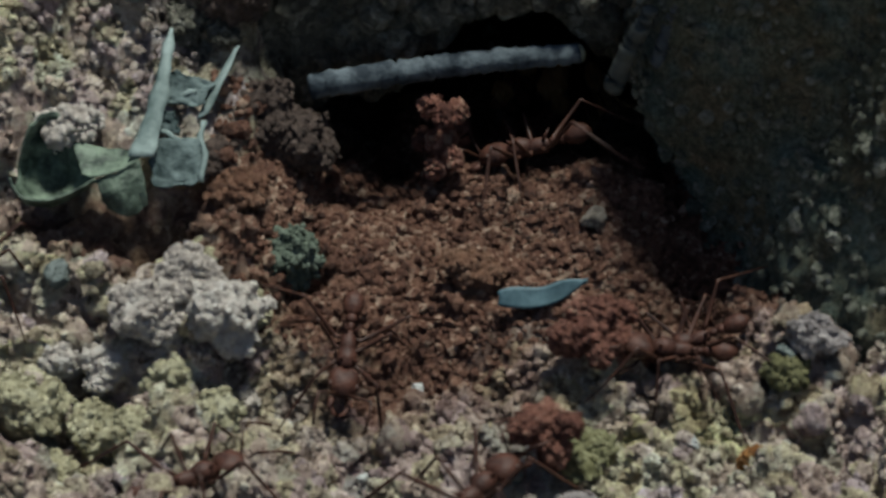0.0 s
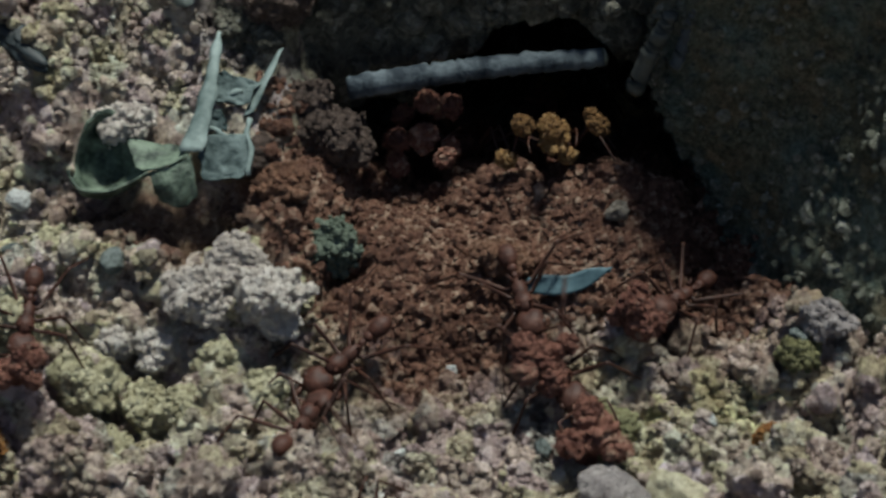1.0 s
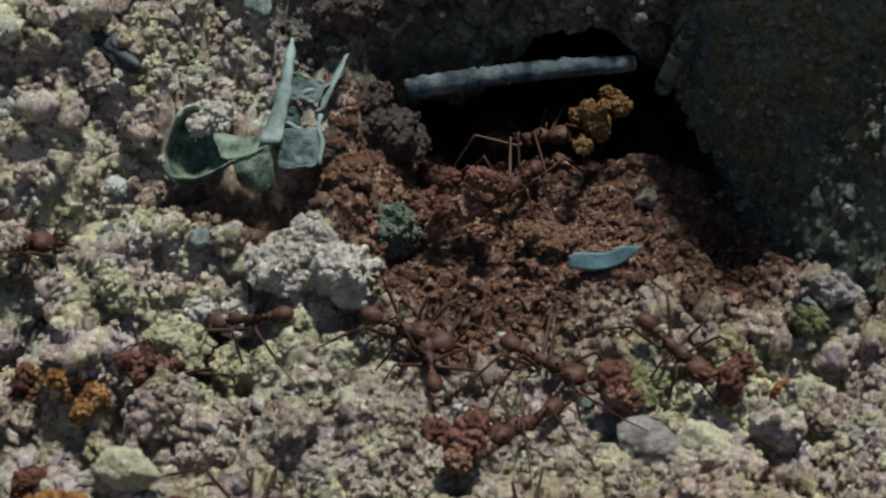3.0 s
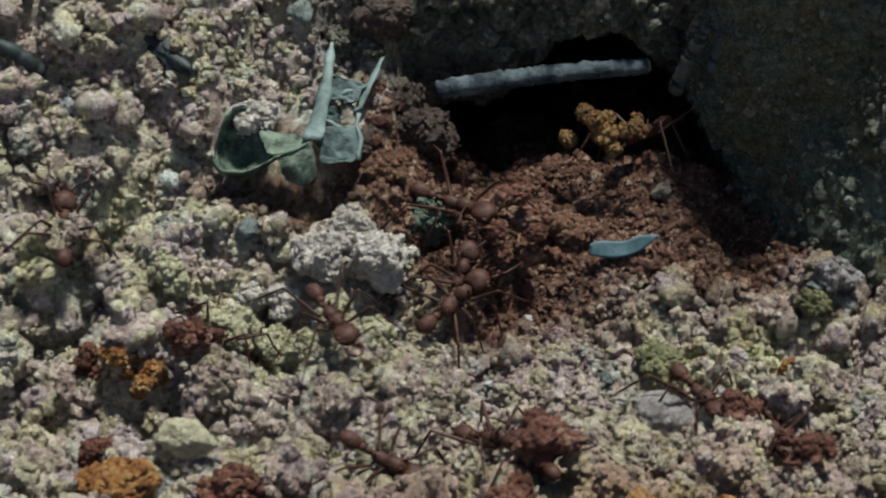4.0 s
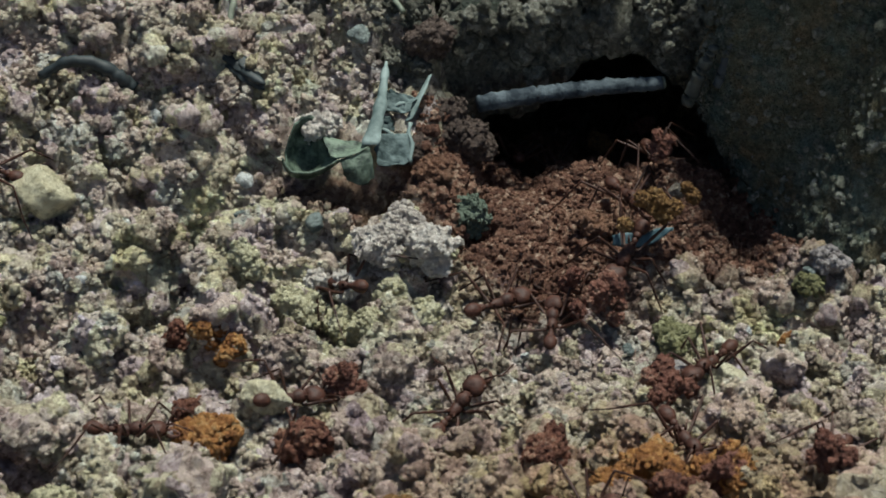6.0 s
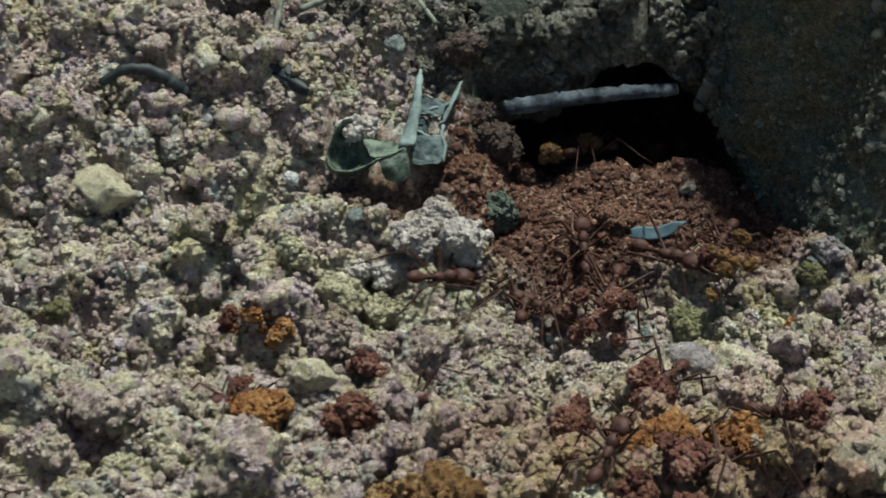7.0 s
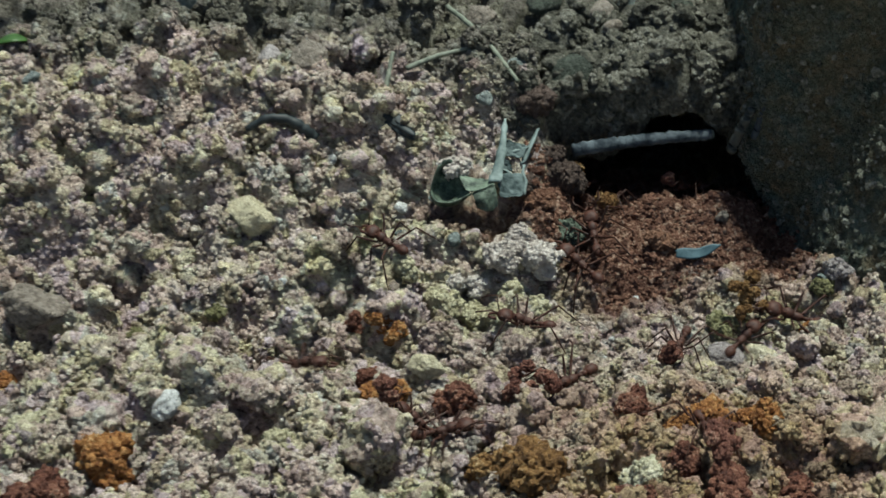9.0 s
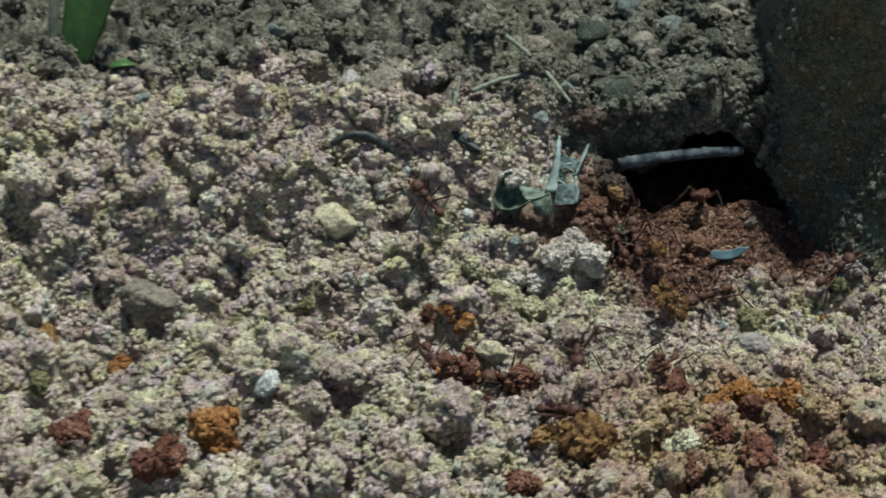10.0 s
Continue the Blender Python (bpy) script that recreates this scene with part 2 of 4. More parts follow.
GRASS = plain_material("green grass blade", (0.02, 0.055, 0.012), (0.06, 0.14, 0.03), 500, 0.45)
ANT = plain_material("red brown ant shell", (0.016, 0.006, 0.0045), (0.088, 0.031, 0.018), 900, 0.62, 0.35, 0.00015)
ANT_LEG = plain_material("dark brown ant leg", (0.015, 0.006, 0.004), (0.07, 0.026, 0.015), 1500, 0.55, 0.35, 0.00003)


def moss_material():
    mat, tree, bsdf = shader("mossy dark wall")
    a = noise_at(tree, 160.0, 6.0, 0.75)
    b = noise_at(tree, 1500.0, 6.0, 0.85)
    v = maths(tree, "ADD", maths(tree, "MULTIPLY", a, 0.35), maths(tree, "MULTIPLY", b, 0.76))
    col = ramp(tree, v, [(0.36, (0.035, 0.041, 0.033)), (0.46, (0.09, 0.102, 0.078)), (0.55, (0.17, 0.178, 0.135)), (0.62, (0.27, 0.275, 0.215)), (0.72, (0.38, 0.385, 0.33))])
    hue = noise_at(tree, 260.0, 4.0, 0.6)
    col = mix(tree, 1.0, col, ramp(tree, hue, [(0.36, (1.2, 0.95, 0.75)), (0.5, (1.0, 1.0, 0.9)), (0.64, (0.75, 1.0, 1.12))]), "MULTIPLY")
    tree.links.new(col, bsdf.inputs["Base Color"])
    bsdf.inputs["Roughness"].default_value = 0.9
    bsdf.inputs["Specular IOR Level"].default_value = 0.25
    bump(tree, bsdf, (a, 0.7, 0.0012), (b, 1.0, 0.0008), (noise_at(tree, 3000.0), 0.8, 0.0003))
    return mat


MOSS = moss_material()


# ---------------------------------------------------------------- mesh helpers
def link(name, verts, faces, mat, parent=None, label="", smooth=True):
    """One mesh object from vertices in millimetres."""
    me = bpy.data.meshes.new(name)
    me.from_pydata((np.asarray(verts, float) * MM).tolist(), [], faces if isinstance(faces, list) else faces.tolist())
    me.materials.append(mat)
    if smooth:
        me.polygons.foreach_set("use_smooth", [True] * len(me.polygons))
    me.update()
    ob = new(name, me)
    if parent:
        ob.parent = parent
    if label:
        ob["label"] = label
    return ob


def chance(ix, iy, k):
    """A repeatable random number in 0..1 for each cell of a grid."""
    ix, iy = np.atleast_1d(ix), np.atleast_1d(iy)
    h = (ix.astype(np.int64) * 374761393 + iy.astype(np.int64) * 668265263 + k * 974634777) & 0xFFFFFFFF
    h = ((h ^ (h >> 13)) * 1274126177) & 0xFFFFFFFF
    h = ((h ^ (h >> 16)) * 2246822519) & 0xFFFFFFFF
    return ((h ^ (h >> 15)) & 0xFFFFFF) / 0xFFFFFF


def lumps(x, y, cell, k, full=0.62):
    """Height of a bed of round crumbs, one to a cell."""
    ix, iy = np.floor(x / cell), np.floor(y / cell)
    top = np.zeros(np.shape(np.atleast_1d(x)))
    for a in (-1, 0, 1):
        for b in (-1, 0, 1):
            cx, cy = ix + a, iy + b
            px = (cx + chance(cx, cy, k)) * cell
            py = (cy + chance(cx, cy, k + 1)) * cell
            r = cell * full * (0.55 + 0.75 * chance(cx, cy, k + 2))
            d2 = ((x - px) ** 2 + (y - py) ** 2) / r**2
            top = np.maximum(top, r * np.maximum(0, 1 - d2) ** 0.68 * (0.6 + 0.5 * chance(cx, cy, k + 3)))
    return top


def step(a, b, v):
    s = np.clip((v - a) / (b - a), 0, 1)
    return s * s * (3 - 2 * s)


def waves(x, y, size, k):
    """Soft rolling value noise, -1..1."""
    u, v = x / size, y / size
    ix, iy = np.floor(u), np.floor(v)
    fu, fv = u - ix, v - iy
    fu, fv = fu * fu * (3 - 2 * fu), fv * fv * (3 - 2 * fv)
    c = [[chance(ix + a, iy + b, k) for b in (0, 1)] for a in (0, 1)]
    return 2 * ((c[0][0] * (1 - fu) + c[1][0] * fu) * (1 - fv) + (c[0][1] * (1 - fu) + c[1][1] * fu) * fv) - 1


def base(x, y):
    """The lie of the land in mm: a soil heap that rises away from the camera, with a trough where the nest opens."""
    x, y = np.asarray(x, float), np.asarray(y, float)
    heap = -2.0 + 14.0 * step(74, 97, y) + 1.3 * waves(x, y, 17.0, 5) * step(30, 50, y) * (1 - step(150, 260, y))
    heap = heap - 1.2 * step(-35, -70, x) * step(85, 60, y)
    trough = 0.1 + 2.7 * step(75.5, 86, y) - 6.0 * step(90.0, 101, y) - 7.0 * step(100, 114, y) - 1.0 * step(4, -3, x) * step(79, 86, y) - 2.0 * step(7, 13, x) * step(78, 84, y)
    inside = step(-11.0, -6.2, x) * (1 - step(19.0, 26.0, x)) * step(74, 84, y) * (1 - step(128, 138, y))
    front = step(-10, 2, x) * (1 - step(74, 82, y)) * step(30, 60, y)
    z = heap * (1 - inside) + trough * inside
    return z + front * 1.6


def surface(x, y, fine=True):
    """The crumbly surface itself."""
    x, y = np.asarray(x, float), np.asarray(y, float)
    near = step(-20, 30, y) * (1 - step(165, 230, y)) * step(-150, -105, x)
    path = np.exp(-(((x - 4) / 17) ** 2 + ((y - 72) / 13) ** 2))
    red = np.exp(-(((x - 1) / 11) ** 2 + ((y - 90) / 10) ** 2))
    under = np.exp(-(((x + 16.5) / 5.5) ** 2 + ((y - 85.0) / 3.0) ** 2))  # hollow under the curled leaf
    soft = 1 - 0.65 * np.clip(path + red + under, 0, 1)
    dust = 1 - 0.78 * np.clip(1.4 * red, 0, 1)
    z = base(x, y) - 1.6 * under + near * (-0.5 * soft + 1.3 * soft * lumps(x, y, 4.6, 11) + 1.15 * soft * lumps(x + 0.7, y, 2.1, 21))
    if fine:
        z = z + near * dust * (0.85 * lumps(x, y + 0.3, 1.1, 31) + 0.95 * lumps(x, y, 0.6, 41))
    return z


# ---------------------------------------------------------------- ground
def axis(lo, hi, fine, far):
    inner = np.arange(lo, hi + fine / 2, fine)
    grow = [fine]
    while sum(grow) < far:
        grow.append(grow[-1] * 1.28)
    out = np.cumsum(grow)
    return np.concatenate([(lo - out)[::-1], inner, hi + out])


def sheet(xs, ys, z):
    nx, ny = len(xs), len(ys)
    gx, gy = np.meshgrid(xs, ys)
    verts = np.stack([gx.ravel(), gy.ravel(), z(gx, gy).ravel()], 1)
    i = (np.arange(ny - 1)[:, None] * nx + np.arange(nx - 1)).ravel()
    return verts, np.stack([i, i + 1, i + nx + 1, i + nx], 1)


def quick(name, verts, faces, mat, smooth=True):
    """A large mesh from arrays, in millimetres."""
    me = bpy.data.meshes.new(name)
    n, k = faces.shape
    me.vertices.add(len(verts))
    me.vertices.foreach_set("co", (np.asarray(verts) * MM).astype(np.float32).ravel())
    me.loops.add(n * k)
    me.loops.foreach_set("vertex_index", faces.astype(np.int32).ravel())
    me.polygons.add(n)
    me.polygons.foreach_set("loop_start", np.arange(0, n * k, k, dtype=np.int32))
    me.polygons.foreach_set("use_smooth", np.full(n, smooth, dtype=bool) if isinstance(smooth, bool) else smooth)
    me.materials.append(mat)
    me.update(calc_edges=True)
    return new(name, me)


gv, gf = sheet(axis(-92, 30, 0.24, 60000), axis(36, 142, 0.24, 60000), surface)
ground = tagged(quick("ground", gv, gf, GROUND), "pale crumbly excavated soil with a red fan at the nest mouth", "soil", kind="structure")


def bank_top(gx, y, edge=1.0):
    arch = np.maximum(12.4 - 0.085 * (gx - 4.2) ** 2, 9.5)
    return np.maximum(arch + 0.4, 11.6) + 2.0 * np.sqrt(edge) + 0.9 * waves(gx, y, 9, 72) + (0.4 + 0.6 * edge) * (1.0 * lumps(gx, y, 3.8, 73) + 0.8 * lumps(gx, y, 1.7, 74)) + 0.6 * lumps(gx, y, 0.7, 75) - 4.0 * step(-8.5, -13, gx)


# roof of soil over the nest mouth: top follows the crumbs, underside hollow
def soil_roof():
    xs, ys = np.arange(-13, 21, 0.3), np.arange(0, 44, 0.3)
    gx, gy = np.meshgrid(xs, ys)
    lip = 95.9 + 0.006 * (gx - 2) ** 2 - 2.4 * step(-4, -12, gx) + 0.8 * waves(gx, gx * 0 + 3, 2.1, 71) + 0.5 * lumps(gx, gx * 0 + 7, 1.6, 77)
    y = lip + gy - 0.7 * lumps(gx, gy * 0.8 + 3, 1.4, 79)
    edge = np.clip(gy / 2.2, 0, 1)
    arch = np.maximum(11.2 - 0.12 * (gx - 3.9) ** 2, 6.4)
    top = bank_top(gx, y, edge)
    bot = arch - 4.5 * step(-8.5, -13, gx) - 0.1 * np.sqrt(edge) - 0.12 * gy + 0.5 * waves(gx, y, 3, 76) - 0.5 * lumps(gx, y, 1.5, 78)
    nx, ny = len(xs), len(ys)
    verts = np.concatenate([np.stack([gx.ravel(), y.ravel(), top.ravel()], 1), np.stack([gx.ravel(), y.ravel(), bot.ravel()], 1)])
    i = (np.arange(ny - 1)[:, None] * nx + np.arange(nx - 1)).ravel()
    f = [np.stack([i, i + 1, i + nx + 1, i + nx], 1), np.stack([i, i + nx, i + nx + 1, i + 1], 1) + nx * ny]
    a = np.arange(nx - 1)
    f.append(np.stack([a, a + nx * ny, a + 1 + nx * ny, a + 1], 1))
    return verts, np.concatenate(f)


rv, rf = soil_roof()
tagged(quick("bank", rv, rf, BANK), "dark weathered soil bank roofing the nest mouth", "soil", kind="structure")


# mossy wall: a rounded upright mass that closes the right side
def mossy_wall():
    foot = [(140, 66), (60, 74), (30, 76.6), (22.5, 77.4), (18.6, 79.6), (17.0, 83.0), (16.0, 87), (15.2, 91), (14.8, 97), (15.0, 110), (17.0, 128), (24, 150), (60, 175), (140, 190)]
    pts = []
    for (ax, ay), (bx, by) in zip(foot, foot[1:]):
        n = max(2, int(math.hypot(bx - ax, by - ay) / 0.36)) if max(ax, bx) < 45 else 14
        pts += [(ax + (bx - ax) * k / n, ay + (by - ay) * k / n) for k in range(n)]
    pts = np.array(pts)
    for _ in range(14):
        pts[1:-1] = (pts[:-2] + 2 * pts[1:-1] + pts[2:]) / 4
    tan = np.gradient(pts, axis=0)
    nor = np.stack([tan[:, 1], -tan[:, 0]], 1) / np.linalg.norm(tan, axis=1)[:, None]
    nor = -nor if nor[len(nor) // 3] @ (-0.6, -0.8) < 0 else nor
    hs = np.concatenate([np.arange(-8, 36, 0.34), np.arange(36, 44, 1.0)])
    s = np.concatenate([[0], np.cumsum(np.linalg.norm(np.diff(pts, axis=0), axis=1))])
    gs, gh = np.meshgrid(s, hs)
    rough = 0.6 * waves(gs, gh, 9, 81) + 0.22 * waves(gs, gh, 2.6, 82) + 0.3 * lumps(gs, gh, 1.9, 83) + 0.45 * lumps(gs, gh, 1.0, 84) + 0.4 * lumps(gs, gh, 0.6, 86)
    lean = -np.maximum(gh, 0) * 0.09 - 0.24 * np.maximum(gh - 5, 0) * step(91, 84, pts[:, 1])[None, :] - 1.2 * step(8, 0, gh) * -1
    # the wall swells out over the nest mouth
    swell = (step(84, 92, pts[:, 1]) * step(30, 18, pts[:, 0]))[None, :] * 5.4 * step(0.0, 10.0, gh)
    off = rough + lean + swell - 9.0 * step(32, 43, gh) ** 2
    v = np.stack([pts[None, :, 0] + nor[None, :, 0] * off, pts[None, :, 1] + nor[None, :, 1] * off, gh], 2).reshape(-1, 3)
    nx, ny = len(s), len(hs)
    i = (np.arange(ny - 1)[:, None] * nx + np.arange(nx - 1)).ravel()
    return v, np.stack([i, i + 1, i + nx + 1, i + nx], 1)


wv, wf = mossy_wall()
tagged(quick("wall_east", wv, wf, MOSS), "dark green mossy upright wall beside the nest mouth", "wall", kind="structure")


# ---------------------------------------------------------------- crumbs
def ball(level):
    bm = bmesh.new()
    bmesh.ops.create_icosphere(bm, subdivisions=level, radius=1.0)
    v = np.array([p.co[:] for p in bm.verts])
    f = np.array([[p.index for p in q.verts] for q in bm.faces])
    bm.free()
    return v, f


BALLS = {n: ball(n) for n in (1, 2, 3, 4, 5)}


def crumb_shape(level, seed, knobs=16, knob=0.42, squash=(1, 1, 0.8), fine=0.05, core=0.62):
    """A clump of grains: unit ball pushed out under many small round knobs."""
    rng = np.random.RandomState(seed)
    v, f = BALLS[level]
    c = rng.normal(size=(knobs, 3))
    c = c / np.linalg.norm(c, axis=1)[:, None] * rng.uniform(0.55, 0.85, (knobs, 1))
    r = knob * rng.uniform(0.65, 1.25, knobs)
    b = v @ c.T
    disc = b * b - (c * c).sum(1) + r * r
    reach = np.where(disc > 0, b + np.sqrt(np.maximum(disc, 0)), 0).max(1)
    out = np.maximum(reach, core)
    if fine:
        out = out + fine * np.array([noise.noise(Vector(p) * 4.2 + Vector((seed, 0, 0))) for p in v])
    return v * out[:, None] * np.array(squash), f


def chunk_shape(level, seed, squash=(1, 0.92, 0.8), grain=0.13, size=2.0):
    """A ragged lump of soil: lobes run together, broken flat in places, with fine grains standing out of it."""
    rng = np.random.RandomState(seed)
    v, f = BALLS[level]
    c = rng.normal(size=(7, 3))
    c = c / np.linalg.norm(c, axis=1)[:, None] * rng.uniform(0.3, 0.55, (7, 1))
    r = rng.uniform(0.36, 0.52, 7)
    b = v @ c.T
    disc = b * b - (c * c).sum(1) + r * r
    out = np.maximum(np.where(disc > 0, b + np.sqrt(np.maximum(disc, 0)), 0).max(1), 0.5)
    n = rng.normal(size=(6, 3))
    n /= np.linalg.norm(n, axis=1)[:, None]
    for k in n:
        out = np.minimum(out, np.where(v @ k > 0.2, rng.uniform(0.6, 0.85) / np.maximum(v @ k, 0.2), 9))
    p = v * out[:, None] * np.array(squash)
    wide = np.array([noise.noise(Vector(q) * 2.6 + Vector((seed, 0, 0))) for q in p])
    mid = np.array([noise.voronoi(Vector(q) * 3.4 + Vector((seed, 3, 0)))[0][0] for q in p])
    near = np.array([noise.voronoi(Vector(q) * 3.6 * size + Vector((seed, 0, 5)))[0][0] for q in p])
    return p * (1 + 0.16 * wide + 0.26 * (0.45 - mid) + grain * (0.45 - near))[:, None], f


def stone_shape(level, seed, facets=9, squash=(1, 0.8, 0.65), fine=0.03):
    """A worn stone: a ball cut by rounded facets."""
    rng = np.random.RandomState(seed)
    v, f = BALLS[level]
    n = rng.normal(size=(facets, 3))
    n /= np.linalg.norm(n, axis=1)[:, None]
    d = rng.uniform(0.52, 0.86, facets)
    reach = np.minimum.reduce([np.where(v @ k > 0.05, e / np.maximum(v @ k, 0.05), 9) for k, e in zip(n, d)])
    out = np.minimum(1.0, 0.96 * reach + 0.04) + fine * np.array([noise.noise(Vector(p) * 3 + Vector((seed, 1, 0))) for p in v])
    return v * out[:, None] * np.array(squash), f


def gritty(shape, count, size, seed, proud=0.35):
    """A clump with angular grains stuck all over it."""
    v, f = shape
    rng = np.random.RandomState(seed)
    grains = [stone_shape(1, 300 + k, 5, (1, 0.85, 0.75), 0.2) for k in range(5)]
    at = rng.permutation(len(v))[:count] if count <= len(v) else rng.randint(0, len(v), count)
    rot = turns(count, rng, 1.5)
    s = size * np.exp(rng.normal(0, 0.35, count))
    vs, fs, off = [v], [f], len(v)
    for k in range(len(at)):
        gv, gf = grains[rng.randint(5)]
        p = v[at[k]]
        vs.append(gv @ rot[k].T * s[k] + p * (1 + (proud - 0.35) * s[k] / np.linalg.norm(p)))
        fs.append(gf + off)
        off += len(gv)
    return np.concatenate(vs), np.concatenate(fs)


def turns(n, rng, tip=0.6):
    """Random turning matrices."""
    a, b, c = rng.uniform(0, 2 * np.pi, n), rng.normal(0, tip, n), rng.normal(0, tip, n)
    ca, sa, cb, sb, cc, sc = np.cos(a), np.sin(a), np.cos(b), np.sin(b), np.cos(c), np.sin(c)
    z, o = np.zeros(n), np.ones(n)
    rz = np.stack([ca, -sa, z, sa, ca, z, z, z, o], 1).reshape(-1, 3, 3)
    rx = np.stack([o, z, z, z, cb, -sb, z, sb, cb], 1).reshape(-1, 3, 3)
    ry = np.stack([cc, z, sc, z, o, z, -sc, z, cc], 1).reshape(-1, 3, 3)
    return rz @ rx @ ry


def red_zone(x, y):
    return ((x - 4.0) / 18.0) ** 2 + ((y - 0.42 * np.clip(x, -4, 6) + 0.45 * np.maximum(x - 7, 0) - 91) / 14.5) ** 2 < 0.92


def scatter(name, count, shapes, sizes, area, mat, label, seed, keep=None, sink=0.25, level=None, owner=None):
    """Many loose crumbs as one mesh of kind stuff."""
    rng = np.random.RandomState(seed)
    x, y = rng.uniform(area[0], area[1], count * 3), rng.uniform(area[2], area[3], count * 3)
    ok = np.ones(len(x), bool) if keep is None else keep(x, y, rng)
    x, y = x[ok][:count], y[ok][:count]
    n = len(x)
    s = np.exp(rng.normal(np.log(sizes[0]), sizes[1], n)).clip(sizes[2], sizes[3])
    z = (level(x, y) if level else surface(x, y, False)) + s * (0.35 - sink)
    rot = turns(n, rng)
    vs, fs, flags, off = [], [], [], 0
    which = rng.randint(0, len(shapes), n)
    for k, (v, f, *core) in enumerate(shapes):
        m = which == k
        flags.append(np.tile(np.arange(len(f)) < (core[0] if core else 0), m.sum()))
        w = np.einsum("nij,vj->nvi", rot[m], v) * s[m, None, None] + np.stack([x[m], y[m], z[m]], 1)[:, None, :]
        vs.append(w.reshape(-1, 3))
        fs.append((f[None] + (np.arange(m.sum()) * len(v))[:, None, None] + off).reshape(-1, 3))
        off += m.sum() * len(v)
    ob = quick(name, np.concatenate(vs), np.concatenate(fs), mat, np.concatenate(flags))
    ob.parent = owner or ground
    return tagged(ob, label, kind="stuff")


def pale_zone(x, y, rng):
    wall = (x > 12) & (y > 80)
    hole = (x > -11) & (x < 15) & (y > 84)
    path = np.exp(-(((x - 5) / 17) ** 2 + ((y - 72) / 11) ** 2))
    leaf = (x > -22) & (x < -10) & (y > 82.5) & (y < 95)
    return ~red_zone(x, y) & ~wall & ~hole & ~leaf & (rng.uniform(size=len(x)) > path * 1.05)


small = [gritty(crumb_shape(2, 100 + k, 22, 0.37, (1, 0.9, 0.8), 0.08), 13, 0.27, 100 + k) + (80,) for k in range(12)]
tiny = [stone_shape(1, 130 + k, 5, (1, 0.85, 0.8), 0.2) for k in range(10)]
scatter("soil_crumbs", 2700, small, (0.85, 0.40, 0.4, 1.6), (-90, 22, 40, 128), CRUMB_STUFF, "loose pale soil crumbs", 3, pale_zone, 0.0)
rough = [gritty(chunk_shape(3, 180 + k, (1, 0.9, 0.8), 0.15, 1.6), 40, 0.16, 180 + k) for k in range(8)]
scatter("soil_clods", 620, rough, (1.35, 0.3, 0.8, 2.4), (-88, 20, 42, 112), CRUMB_STUFF, "pale clods of crumbly soil", 7, pale_zone, -0.2)
scatter("soil_grains", 56000, tiny, (0.28, 0.4, 0.13, 0.75), (-80, 22, 42, 106), CRUMB_STUFF, "fine pale soil grains", 4,
        lambda x, y, rng: ~red_zone(x, y) & ~((x > 13) & (y > 80)) & ~((x > -11) & (x < 15) & (y > 84)) & ~((x > -22) & (x < -13.5) & (y > 82.5) & (y < 89)), 0.15, surface)
scatter("red_grains", 9500, tiny, (0.16, 0.55, 0.07, 0.8), (-12, 19, 74, 97), RED_CRUMB, "loose red soil grains", 5, lambda x, y, rng: red_zone(x, y) & ((y < 91.5) | (x > -8)), 0.15, surface)


def wall_grit():
    """Grains and small stones stuck in the crust of the wall."""
    rng = np.random.RandomState(31)
    near = wv[(wv[:, 2] > 0.5) & (wv[:, 2] < 30) & (wv[:, 0] < 34) & (wv[:, 1] < 102)]
    at = near[rng.randint(0, len(near), 2600)] + rng.normal(0, 0.12, (2600, 3))
    rot = turns(2600, rng, 1.5)
    size = np.exp(rng.normal(np.log(0.24), 0.5, 2600)).clip(0.1, 0.85)
    which = rng.randint(0, len(tiny), 2600)
    vs = [tiny[w][0] @ r.T * q + p for w, r, q, p in zip(which, rot, size, at)]
    n = len(tiny[0][0])
    fs = [tiny[w][1] + k * n for k, w in enumerate(which)]
    ob = quick("wall_grit", np.concatenate(vs), np.concatenate(fs), WALL_GRIT, False)
    ob.parent = bpy.data.objects["wall_east"]
    return tagged(ob, "pale and dark grit stuck in the mossy crust", kind="stuff")


wall_grit()

scatter("bank_crumbs", 900, [crumb_shape(3, 170 + k, 30, 0.32, (1, 0.9, 0.8), 0.12) for k in range(8)], (0.8, 0.45, 0.3, 2.0), (-12, 18, 95.9, 128), OLD_STUFF, "dark weathered crumbs on the bank", 6,
        lambda x, y, rng: x < 12.5 + 0.12 * (y - 100), 0.3, bank_top, bpy.data.objects["bank"])


def broken_face(x, y):
    low = np.maximum(11.2 - 0.12 * (x - 3.9) ** 2, 6.4) + 0.7
    return low + (14.2 - low) * chance(np.floor(x * 53), np.floor(y * 97), 5)


scatter("lip_crumbs", 380, [chunk_shape(3, 190 + k, (1, 0.9, 0.85), 0.15, 1.4) for k in range(6)], (0.75, 0.4, 0.35, 1.7), (-9.5, 12, 96.0, 97.1), OLD_STUFF, "dark crumbs on the broken face of the bank", 9,
        None, 0.3, broken_face, bpy.data.objects["bank"])

taken = []


